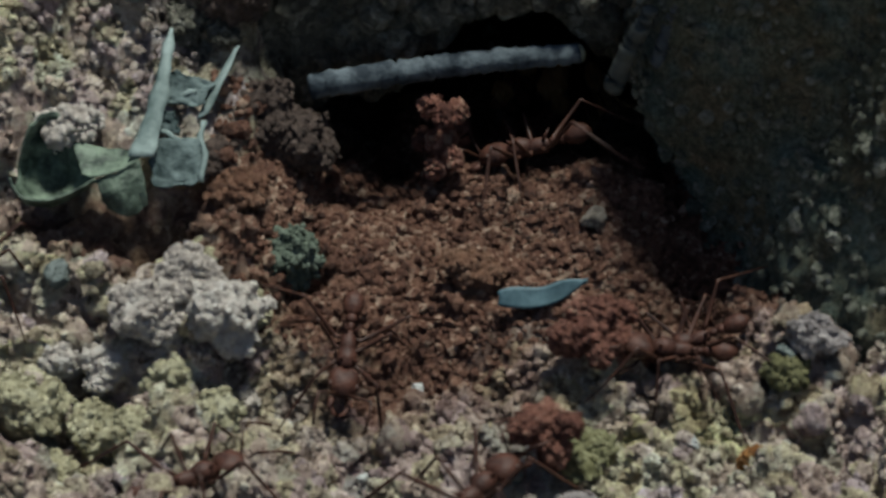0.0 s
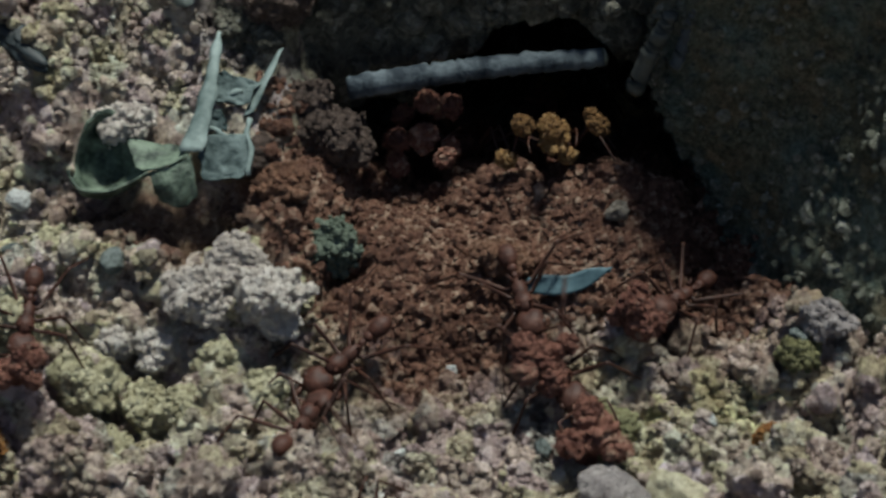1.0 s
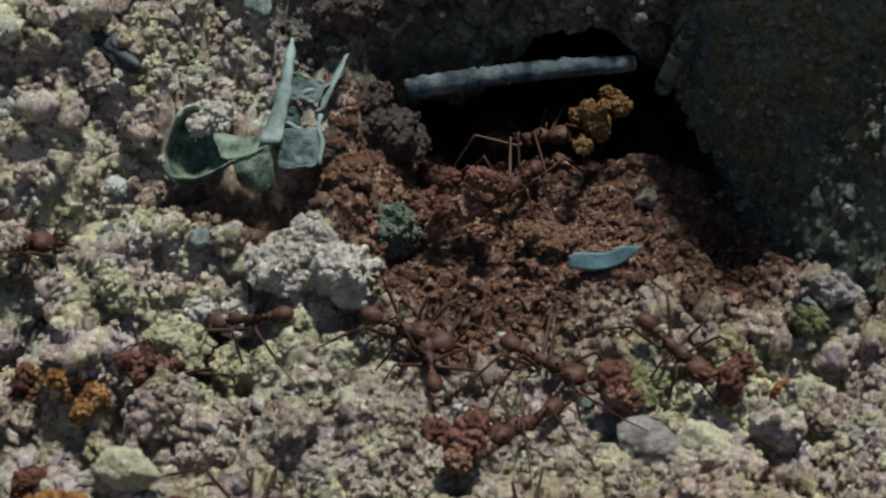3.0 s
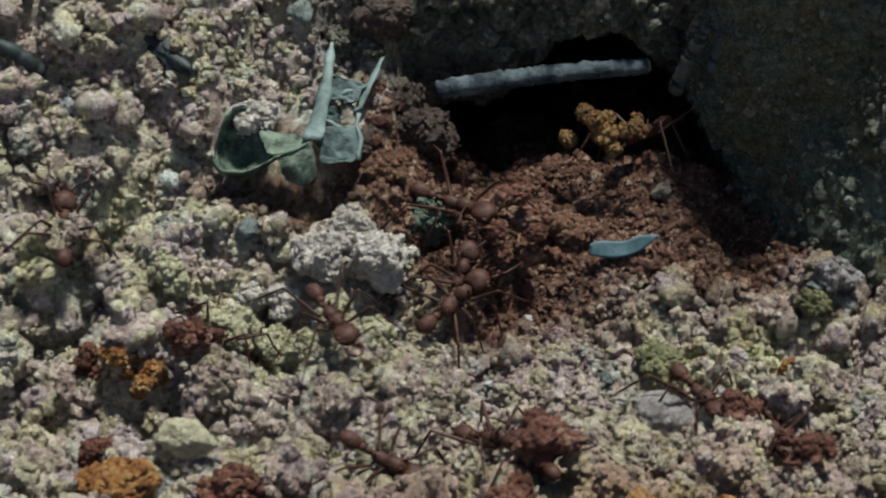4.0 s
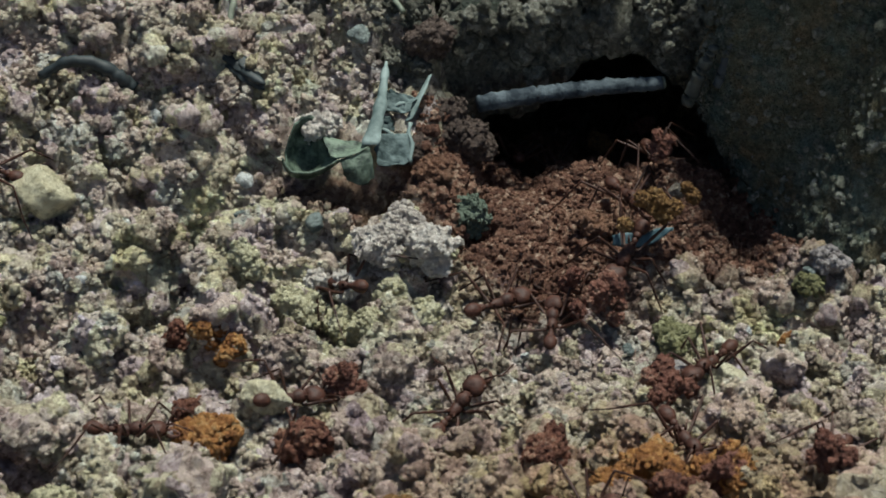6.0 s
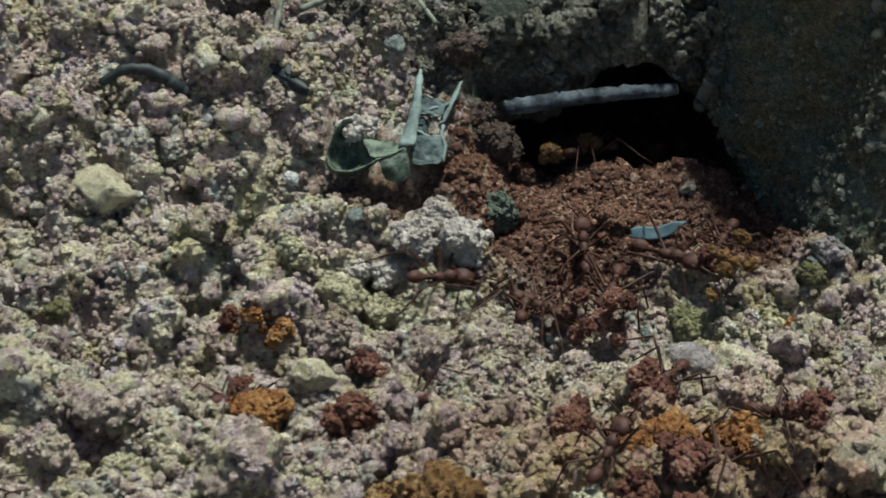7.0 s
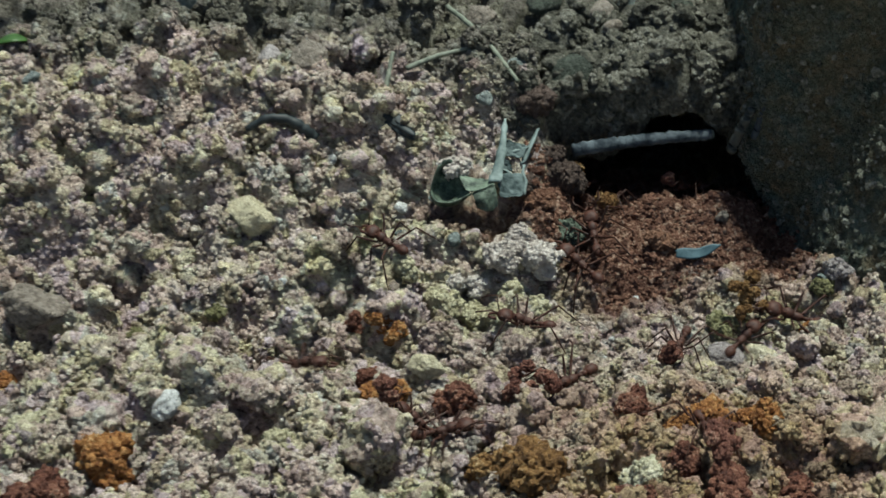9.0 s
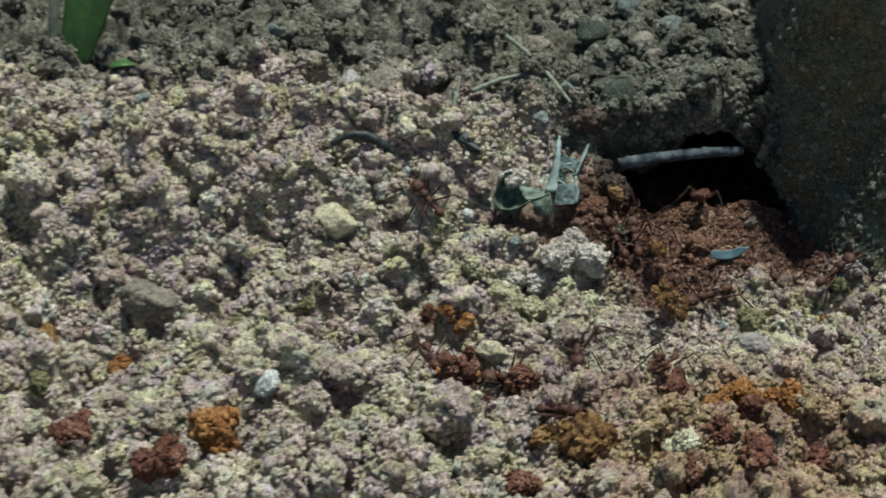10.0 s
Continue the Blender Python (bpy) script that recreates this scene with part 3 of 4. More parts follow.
# ---------------------------------------------------------------- single lumps, pellets and stones
def lump(name, x, y, size, mat, label, category, seed, shape="crumb", squash=(1, 0.92, 0.8), turn=0.0, up=0.0, group="", tip=0.0):
    if shape == "ball":
        v, f = gritty(crumb_shape(4, seed, 120, 0.18, squash, 0.07), int(100 + 45 * size * size), 0.2 / size, seed)
    elif shape == "crumb":
        v, f = gritty(chunk_shape(5, seed, squash, 0.15, size), int(60 + 35 * size * size), 0.21 / size, seed)
        v = v * 1.12
    else:
        v, f = stone_shape(4, seed, 15, squash, 0.10)
    ob = quick(name, v * size, f, mat, shape == "stone")
    ob.matrix_basis = pose(x * MM, y * MM, (float(surface(x, y, False)[0]) + size * squash[2] * 0.35 + 0.55 + 0.5 * up) * MM, tip, 0, turn)
    taken.append((x, y, size))
    return tagged(ob, label, category, group)


knob_meshes = []


def cluster(name, size, mat, seed, count=8, lobes=0.0):
    """A pellet of clay: an Empty with a handful of knobbly lumps pressed together."""
    if not knob_meshes:
        for k in range(6):
            v, f = crumb_shape(4, 840 + k, 130, 0.19, (1, 0.9, 0.85), 0.16)
            ob = quick("knob", v, f, mat, False)
            knob_meshes.append(ob.data)
            bpy.data.objects.remove(ob)
            knob_meshes[-1].materials.clear()
            knob_meshes[-1].materials.append(None)
    rng = np.random.RandomState(seed)
    root = new(name)
    root.empty_display_size = 0.002
    stretch = np.array([rng.uniform(0.8, 1.1), rng.uniform(0.6, 0.9), rng.uniform(0.6, 0.85)])
    for k in range(count):
        d = rng.normal(size=3)
        d = d / np.linalg.norm(d) * rng.uniform(0.35, 0.72) * stretch
        r = rng.uniform(0.36, 0.56) if k else 0.66
        if lobes:
            d, r = d * (1 + lobes * 0.75), r * (1 - 0.3 * lobes)
        knob = new("lump", knob_meshes[rng.randint(6)])
        knob.material_slots[0].link = "OBJECT"
        knob.material_slots[0].material = mat
        knob.parent = root
        knob.matrix_basis = Matrix.LocRotScale(Vector(d * size * (1 if k else 0) * MM), Euler(rng.uniform(0, 6.28, 3)), (size * r,) * 3)
    return root


def dropped(rows, mat, label, seed):
    for k, (x, y, size) in enumerate(rows):
        ob = tagged(cluster("clay_pellet", size * 1.25, mat, seed + k, 11, 0.0), label, "clay pellet", "dropped pellets")
        bed = float(np.mean([surface(x + a * size, y + b * size, False)[0] for a, b in ((0, 0), (0.8, 0), (-0.8, 0), (0, 0.8), (0, -0.8))]))
        ob.matrix_basis = pose(x * MM, y * MM, (bed + size * 0.4 + 0.75) * MM, 0, 0, 50 * k)
        taken.append((x, y, size))


def many(rows, mat, name, label, category, seed, shape="crumb", squash=(1, 0.92, 0.82), group="", **more):
    for k, (x, y, size) in enumerate(rows):
        lump(name, x, y, size, mat, label, category, seed + k, shape, squash, turn=37.0 * k + seed, group=group, **more)


# the pale lilac heap beside the ramp and the straw-coloured lumps before it
many([(-11.3, 79.2, 2.7), (-14.4, 78.8, 2.4), (-12.8, 80.4, 2.0), (-16.8, 78.0, 1.6), (-18.6, 78.7, 1.8), (-10.2, 77.2, 1.8)],
     PALE, "soil_lump", "pale lilac-grey lump of cemented soil grains", "soil lump", 500, group="pale lumps beside the ramp")
many([(-13.6, 76.6, 1.9), (-11.0, 75.3, 1.5), (-16.6, 75.5, 2.1), (-20.2, 75.9, 2.2), (-15.2, 73.9, 1.6), (-22.9, 82.7, 1.7), (-12.9, 82.5, 1.9), (-18.9, 72.9, 1.7), (-24.0, 77.7, 1.8), (-9.9, 81.3, 1.5)],
     YELLOW, "soil_lump", "straw-yellow lump of cemented soil grains", "soil lump", 520, group="yellow lumps beside the ramp")
# clay pellets that the ants have dropped
dropped([(-50.4, 53.0, 3.0), (-61.3, 64.8, 1.7), (3.8, 55.7, 2.3), (8.6, 54.5, 2.2), (-25.6, 60.7, 2.2), (-26.5, 71.6, 1.3), (-24.9, 70.6, 1.2), (14.9, 72.3, 0.8), (0.6, 53.2, 1.6)], ORANGE, "orange clay pellet dropped on the pale soil", 540)
dropped([(-12.8, 51.4, 3.4), (-10.6, 50.3, 2.0), (-16.2, 51.7, 1.9), (-70.5, 69.7, 1.5)], OCHRE, "ochre clay pellet dropped on the pale soil", 560)
dropped([(-64.1, 50.7, 2.6), (-54.8, 45.2, 2.7), (4.2, 45.1, 2.7), (-19.3, 60.8, 2.1), (-26.9, 64.9, 1.5), (-28.6, 73.1, 1.3), (-3.0, 57.7, 1.7), (-19.0, 44.7, 2.2), (10.5, 47.7, 2.2), (1.0, 48.7, 1.8), (-3.5, 44.2, 1.8), (4.6, 51.7, 1.6)], RUST, "rust-red clay pellet dropped on the pale soil", 580)
many([(6.9, 73.2, 1.8), (-69.2, 60.3, 1.8), (-42.4, 74.1, 1.3), (-49.5, 71.7, 1.2)],
     OLIVE, "soil_lump", "olive-green lump of soil", "soil lump", 600, group="olive lumps")
many([(-2.3, 48.5, 2.7), (-34.0, 54.7, 2.4), (-42.0, 48.7, 2.6), (-28.0, 47.7, 2.3), (-58.0, 55.7, 2.4)],
     YELLOW, "soil_lump", "pale yellowish lump of cemented soil grains", "soil lump", 620, group="front lumps")
lump("soil_block", -9.4, 91.2, 3.7, BROWN, "dark red-brown block of soil at the nest mouth", "soil lump", 640, squash=(1.15, 0.8, 0.75), up=-4.4)
lump("soil_block", -11.2, 95.0, 2.8, BROWN, "dark brown lump of soil on the shoulder of the nest mouth", "soil lump", 641, squash=(1.1, 0.9, 0.8), up=-3.0)
lump("soil_block", -11.9, 87.1, 1.8, BROWN, "red-brown lump of soil between leaf and nest mouth", "soil lump", 647, squash=(1, 0.9, 0.7), up=-1.3)
lump("soil_block", -10.2, 85.9, 1.8, RED_LUMP, "red-brown lump of soil beside the ramp", "soil lump", 648, squash=(1.1, 0.9, 0.6), up=-1.0)
lump("stone", 7.9, 86.2, 0.8, STONE_TAN, "tan pebble on the crest of the red ramp", "pebble", 646, "stone", (1, 0.9, 0.9))
lump("soil_lump", 1.5, 83.2, 1.5, RED_LUMP, "tan-red lump of soil on the ramp", "soil lump", 642, squash=(1.2, 0.9, 0.7))
lump("moss_ball", -7.8, 84.3, 1.75, MOSS_BALL, "fuzzy grey-green ball beside the ramp", "moss", 643, "ball", (1, 0.95, 0.95), up=0.5)
lump("soil_lump", 18.0, 77.0, 1.5, STONE_GREY, "purplish grey lump of soil at the foot of the wall", "soil lump", 652, up=1.2)
lump("soil_lump", 16.4, 75.6, 1.3, OLIVE, "olive-yellow lump of soil near the foot of the wall", "soil lump", 653, up=0.5)
# stones
lump("stone", 6.6, 69.1, 2.5, STONE_GREY, "pale grey stone half sunk in soil", "stone", 660, "stone", (1, 0.8, 0.62), 20)
lump("stone", 10.4, 68.7, 2.2, STONE_YELLOW, "cream stone half sunk in soil", "stone", 661, "stone", (1, 0.7, 0.7), -30)
lump("stone", -21.8, 63.8, 1.9, STONE_YELLOW, "smooth cream stone on the soil", "stone", 662, "stone", (1.1, 0.8, 0.75), 10, up=0.8)
lump("stone", -39.4, 82.7, 2.7, STONE_YELLOW, "blocky cream stone on the soil heap", "stone", 663, "stone", (1, 0.8, 0.9), 15, up=1.2)
lump("stone", -45.1, 57.6, 2.0, STONE_WHITE, "whitish angular stone on the soil", "stone", 664, "stone", (0.9, 0.8, 0.8), 50, up=0.3)
lump("stone", -59.9, 72.4, 4.0, STONE_TAN, "flat tan stone bedded in the soil", "stone", 665, "stone", (1.1, 0.7, 0.55), -25, up=1.1)
lump("stone", -16.4, 109.1, 1.9, STONE_TAN, "rounded pinkish stone on the bank", "stone", 666, "stone", (1, 0.9, 0.9), 5, up=1.3)
lump("stone", -34.1, 98.6, 2.2, STONE_TAN, "tan stone on the heap", "stone", 667, "stone", (1, 0.9, 0.8), 40, up=1.0)
lump("stone", -38.6, 101.3, 1.9, STONE_GREY, "pale grey stone on the heap", "stone", 668, "stone", (1, 0.9, 0.8), 70, up=1.0)
many([(-58.7, 79.6, 1.0), (-51.3, 84.0, 0.9), (-33.8, 76.2, 0.8), (-36.0, 76.7, 0.95), (-1.2, 77.6, 0.42), (12.0, 73.2, 0.5), (-24.4, 84.4, 0.85), (-3.9, 72.7, 0.4), (-48.6, 90.7, 0.8), (-31.5, 89.7, 0.7), (-55.0, 75.7, 0.7)],
     STONE_WHITE, "pebble", "small white quartz pebble on the soil", "pebble", 680, "stone", (1, 0.85, 0.8), "white pebbles", up=0.5)
many([(-47.8, 107.5, 1.5), (-12.8, 99.0, 1.6), (-16.1, 93.2, 1.1), (16.6, 76.4, 0.7), (-19.0, 80.9, 0.95), (-24.5, 81.5, 0.7), (3.4, 71.7, 0.7), (-62.0, 93.7, 1.1), (-21.4, 86.6, 0.6)],
     STONE_BLUE, "pebble", "blue-grey pebble lying in the soil", "pebble", 700, "stone", (1, 0.85, 0.75), "blue pebbles", up=0.6)
for k, (x, y, z, s, m, text) in enumerate([(-7.2, 98.6, 14.3, 2.6, STONE_DARK, "dark mossy stone on the bank"), (0.2, 112.0, 14.6, 2.1, STONE_BLUE, "blue-grey stone on the bank"),
                                           (-2.6, 105.2, 14.4, 1.2, STONE_TAN, "pinkish stone on the bank"), (-3.4, 109.5, 14.2, 1.5, STONE_TAN, "tan stone on the bank"),
                                           (5.2, 109.8, 14.0, 1.4, STONE_DARK, "dark stone on the bank"), (-9.6, 112.0, 13.6, 1.8, STONE_DARK, "dark stone on the bank"),
                                           (6.2, 116.5, 14.0, 1.8, STONE_TAN, "brown stone on the bank"), (-5.2, 117.0, 14.0, 1.7, STONE_BLUE, "grey stone on the bank")]):
    v, f = stone_shape(3, 720 + k, squash=(1, 0.85, 0.75))
    s *= 1.15
    z = float(bank_top(np.array([x]), np.array([y]))[0]) + 0.45 * s
    tagged(quick("stone", v * s, f, m), text, "stone", "stones on the bank").matrix_basis = pose(x * MM, y * MM, z * MM, 8, 5, 40 * k)

# dark lumps along the broken edge of the bank
many([(-13.4, 94.0, 1.5), (-12.0, 95.6, 1.7), (-13.6, 96.8, 1.3), (-11.6, 93.2, 1.1)], OLD_CRUMB, "soil_lump", "dark weathered lump of soil at the edge of the bank", "soil lump", 740, group="dark lumps on the bank", up=-0.3)

# larger clumps, each one a piece of the ground
clump_meshes = []
for k in range(12):
    v, f = gritty(chunk_shape(4, 200 + k, (1, 0.92, 0.78), 0.15, 2.0), 90, 0.12, 200 + k)
    ob = quick("clump", v * 1.15, f, CRUMB, False)
    clump_meshes.append(ob.data)
    bpy.data.objects.remove(ob)
rng = np.random.RandomState(8)
made = 0
while made < 300:
    x, y = rng.uniform(-86, 20), 44 + 70 * rng.uniform() ** 1.25
    if not pale_zone(np.array([x]), np.array([y]), rng)[0]:
        continue
    s = float(np.clip(np.exp(rng.normal(np.log(2.0), 0.32)), 1.0, 3.5))
    if y > 88 or x > 2:
        s *= 0.75
    if y < 64:
        s *= 1.35
    if y < 57:
        s *= 1.2
    if any((x - a) ** 2 + (y - b) ** 2 < (0.8 * s + r) ** 2 or (abs(x - a) < 0.8 * s + r and 0 < b - y < s + 0.7 and r > 1.5) for a, b, r in taken):
        continue
    ob = new("clump", clump_meshes[rng.randint(12)])
    ob.parent = ground
    ob.matrix_basis = Matrix.LocRotScale((x * MM, y * MM, (float(surface(x, y, False)[0]) + 0.42 * s) * MM),
                                         Euler((rng.normal(0, 0.5), rng.normal(0, 0.5), rng.uniform(0, 6.28))), (s, s * rng.uniform(0.85, 1.1), s))
    made += 1




# ---------------------------------------------------------------- tubes and blades
def tube(path, radii, sides=10):
    """A tapering tube along points in millimetres."""
    path = [Vector(p) for p in path]
    verts, faces = [], []
    for k, p in enumerate(path):
        d = (path[min(k + 1, len(path) - 1)] - path[max(k - 1, 0)]).normalized()
        a = d.cross(Vector((0.13, 0.21, 0.97))).normalized() if abs(d.z) < 0.9 else d.cross(Vector((1, 0.1, 0))).normalized()
        b = d.cross(a)
        for s in range(sides):
            w = 2 * math.pi * s / sides
            verts.append(p + radii[k] * (math.cos(w) * a + math.sin(w) * b))
    for k in range(len(path) - 1):
        for s in range(sides):
            faces.append((k * sides + s, k * sides + (s + 1) % sides, (k + 1) * sides + (s + 1) % sides, (k + 1) * sides + s))
    faces.append(tuple(range(sides - 1, -1, -1)))
    faces.append(tuple((len(path) - 1) * sides + s for s in range(sides)))
    return [tuple(v) for v in verts], faces


def stalk(name, a, b, ra, rb, mat, label, category, bend=0.3, rough=0.08, seed=0, steps=26, sides=14):
    rng = np.random.RandomState(seed)
    a, b = np.array(a, float), np.array(b, float)
    pts, rad = [], []
    for k in range(steps):
        u = k / (steps - 1)
        p = a + (b - a) * u + np.array([0, 0, bend * math.sin(math.pi * u)]) + rng.normal(0, rough * 0.5, 3)
        pts.append(tuple(p))
        rad.append((ra + (rb - ra) * u) * (1 + rng.normal(0, rough)))
    v, f = tube(pts, rad, sides)
    return tagged(link(name, v, f, mat), label, category)


def blade(rows, thick):
    """A sheet with thickness through rows of points in millimetres."""
    rows = np.array(rows, float)
    n, m, _ = rows.shape
    du, dv = np.gradient(rows, axis=0), np.gradient(rows, axis=1)
    nor = np.cross(du, dv)
    nor /= np.linalg.norm(nor, axis=2, keepdims=True) + 1e-9
    top, bot = (rows + nor * thick / 2).reshape(-1, 3), (rows - nor * thick / 2).reshape(-1, 3)
    verts = np.concatenate([top, bot])
    N = n * m
    faces = []
    for i in range(n - 1):
        for j in range(m - 1):
            q = (i * m + j, i * m + j + 1, (i + 1) * m + j + 1, (i + 1) * m + j)
            faces.append(q)
            faces.append(tuple(N + k for k in reversed(q)))
    rim = [i for i in range(m)] + [i * m + m - 1 for i in range(1, n)] + [(n - 1) * m + j for j in range(m - 2, -1, -1)] + [i * m for i in range(n - 2, 0, -1)]
    for p, q in zip(rim, rim[1:] + rim[:1]):
        faces.append((p, p + N, q + N, q))
    return verts, faces


def egg_knot(u):
    v, f = crumb_shape(3, 900 + int(u * 100), 14, 0.4, (0.8, 0.5, 0.5), 0.1)
    return v * 0.55 + np.array([-7.2 + 14.6 * u, 92.5 + 2.5 * u - 0.3, 9.05 + 0.6 * u]), f.tolist()


# twig that bridges the nest mouth
bridge = tagged(new("twig"), "blue-grey weathered twig lying across the nest mouth", "twig")
bark = stalk("bark", (-7.2, 92.5, 8.76), (7.4, 95.0, 9.3), 0.70, 0.57, TWIG, "mottled blue-grey bark", "", 0.25, 0.07, 11, 60, 18)
bark.parent = bridge
v, f = tube([(7.38, 95.0, 9.3), (7.56, 95.03, 9.31)], [0.54, 0.42], 18)
link("broken_end", v, f, STRAW, bridge, "pale broken end")
for k, u in enumerate((0.22, 0.47, 0.71)):
    v, f = egg_knot(u)
    link("knot", v, f, TWIG, bark)
# two stems that lean on the mossy wall
stalk("stem", (8.8, 90.6, 9.9), (10.5, 90.4, 14.9), 0.55, 0.42, STRAW_DARK, "dull brown stem leaning on the mossy wall", "stem", 0.2, 0.06, 12)
stalk("stem", (11.0, 90.3, 11.6), (11.9, 90.2, 15.4), 0.42, 0.34, TWIG_DARK, "dark blue-grey stem leaning on the mossy wall", "stem", 0.2, 0.06, 13)
# thin straws on the heap
stalk("straw", (-20.0, 110.5, 16.0), (-12.8, 94.6, 15.6), 0.3, 0.22, STRAW, "thin pale straw lying on the bank", "straw", 0.8, 0.04, 14)
stalk("straw", (-24.2, 98.0, 15.2), (-17.6, 100.6, 16.2), 0.3, 0.22, STRAW, "short pale straw lying on the heap", "straw", 0.3, 0.04, 15)
stalk("straw", (-26.5, 95.0, 13.0), (-25.6, 99.0, 16.5), 0.3, 0.2, STRAW, "short upright straw in the heap", "straw", 0.1, 0.05, 16)


def patch(grid, n=18, m=22, ruffle=0.06, k=0):
    """A smooth sheet drawn through a small grid of control points, slightly crinkled."""
    grid = np.array(grid, float)

    def along(a, count):
        u = np.linspace(0, len(a) - 1, count)
        i = np.clip(np.floor(u).astype(int), 0, len(a) - 2)
        f = (u - i).reshape(-1, *[1] * (a.ndim - 1))
        p0, p1, p2, p3 = a[np.maximum(i - 1, 0)], a[i], a[i + 1], a[np.minimum(i + 2, len(a) - 1)]
        return 0.5 * (2 * p1 + (p2 - p0) * f + (2 * p0 - 5 * p1 + 4 * p2 - p3) * f**2 + (3 * p1 - p0 - 3 * p2 + p3) * f**3)

    sheet_pts = np.swapaxes(along(np.swapaxes(along(grid, n), 0, 1), m), 0, 1)
    u, v = np.meshgrid(np.arange(m) * 0.31, np.arange(n) * 0.37)
    for c in range(3):
        sheet_pts[..., c] += ruffle * waves(u + 5 * c, v, 1.0, 300 + 7 * k + c)
    return sheet_pts


def curled_leaf():
    """A dry leaf: a deep dark scoop, a shallow lip beside it, a hanging fold, and a torn skeleton along its midrib."""
    leaf = new("curled_leaf")
    leaf.location = (-18.0 * MM, 85.3 * MM, 8.5 * MM)

    def at(x, v, d):
        return (x, 0.571 * v + 0.821 * d, 0.821 * v - 0.571 * d)

    def sheet_part(name, grid, mat, label, k, thick=0.13, ruffle=0.06):
        v, f = blade(patch([[at(*p) for p in row] for row in grid], 20, 24, ruffle, k), thick)
        return link(name, v, f, mat, leaf, label)

    sheet_part("blade", [[(-3.7, -0.4, -1.3), (-2.9, -1.3, -1.5), (-1.4, -1.35, -1.4), (0.6, -0.4, -0.9)],
                         [(-3.6, -0.8, -0.6), (-2.8, -1.65, -0.5), (-1.3, -1.6, -0.4), (0.5, -0.55, -0.4)],
                         [(-3.5, -0.1, 0.5), (-2.6, -0.9, 1.5), (-1.2, -0.9, 1.4), (0.3, -0.2, 0.5)],
                         [(-3.2, 1.1, 0.1), (-2.5, 1.0, 1.2), (-1.4, 0.9, 1.2), (-0.4, 0.5, 0.8)],
                         [(-2.7, 2.3, -0.4), (-2.2, 2.9, 0.2), (-1.5, 2.9, 0.3), (-0.9, 1.7, 0.8)]], LEAF, "dark green blade rolled into a scoop", 1, 0.13, 0.1)
    sheet_part("lip", [[(-0.1, -0.2, -0.7), (0.5, -0.35, -0.9), (1.5, -0.1, -0.8), (2.7, 0.5, -0.5)],
                       [(-0.4, 0.5, -0.1), (0.4, 0.3, -0.1), (1.5, 0.35, 0.0), (2.7, 0.7, 0.0)],
                       [(-0.8, 1.4, 0.7), (0.4, 1.2, 0.9), (1.4, 1.05, 0.9), (2.7, 0.95, 0.5)]], LEAF, "grey-green lip of the blade", 2)
    sheet_part("fold", [[(0.5, -0.45, -0.6), (1.4, -0.15, -0.6), (2.8, 0.5, -0.4)],
                        [(0.8, -1.1, -0.8), (1.8, -1.2, -0.8), (3.0, -0.7, -0.5)],
                        [(1.1, -1.8, -0.3), (2.2, -2.3, -0.3), (3.1, -1.7, -0.1)]], LEAF, "drooping dark fold", 3)
    strip = []
    for i in range(24):
        s = i / 23
        w = 0.52 * (1 - s) ** 0.7 + 0.09 + 0.05 * math.sin(17 * s) + 0.04 * math.sin(31 * s)
        strip.append([at(2.8 + 1.25 * s + 0.15 * math.sin(4 * s) + w * k, 0.7 + 6.6 * s, -0.3 + 3.6 * s - 0.22 * (1 - abs(k))) for k in (-1, -0.5, 0, 0.5, 1)])
    v, f = blade(strip, 0.14)
    rib = link("midrib", v, f, LEAF_RIB, leaf, "pale blue-green midrib")
    v, f = blade(patch([[at(5.4, 2.6, 1.9), at(5.7, 2.7, 1.8), at(5.95, 2.9, 1.9)], [at(6.1, 4.4, 2.7), at(6.5, 4.6, 2.6), at(6.75, 4.7, 2.7)], [at(7.1, 6.2, 3.8), at(7.3, 6.4, 3.7), at(7.45, 6.5, 3.8)]], 14, 6, 0.05, 4), 0.12)
    link("vein", v, f, LEAF_RIB, leaf, "pale torn side vein")
    for k, (x0, v0, x1, v1, r) in enumerate([(3.2, 1.9, 5.6, 1.5, 0.15), (3.5, 3.7, 5.4, 3.9, 0.17), (5.7, 2.6, 5.9, -0.4, 0.16)]):
        pts = [at(x0 + (x1 - x0) * q + 0.12 * math.sin(9 * q + k), v0 + (v1 - v0) * q + 0.15 * math.sin(7 * q + 2 * k), 0.2 + 0.45 * (v0 + (v1 - v0) * q)) for q in [j / 8 for j in range(9)]]
        v, f = tube(pts, [r * (1 + 0.25 * math.sin(2.3 * j + k)) for j in range(9)], 7)
        link("vein", v, f, LEAF_RIB, rib)
    sheet_part("membrane", [[(3.1, 1.4, 0.5), (4.2, 1.7, 0.8), (5.7, 1.6, 0.9)], [(3.2, 0.3, 0.2), (4.4, 0.1, 0.3), (5.8, 0.3, 0.4)], [(3.3, -0.7, 0.0), (4.3, -0.9, 0.0), (5.6, -0.6, 0.1)]], LEAF_BLUE, "blue-grey remnant of leaf skin", 5, 0.1, 0.12)
    sheet_part("membrane", [[(3.7, 5.2, 2.5), (4.6, 4.9, 2.4), (6.2, 4.4, 2.4)], [(3.5, 4.2, 2.0), (4.6, 4.1, 2.0), (6.0, 3.9, 2.1)], [(3.4, 3.4, 1.6), (4.4, 3.3, 1.6), (5.7, 3.3, 1.8)]], LEAF_BLUE, "blue-grey remnant of leaf skin", 6, 0.1, 0.16)
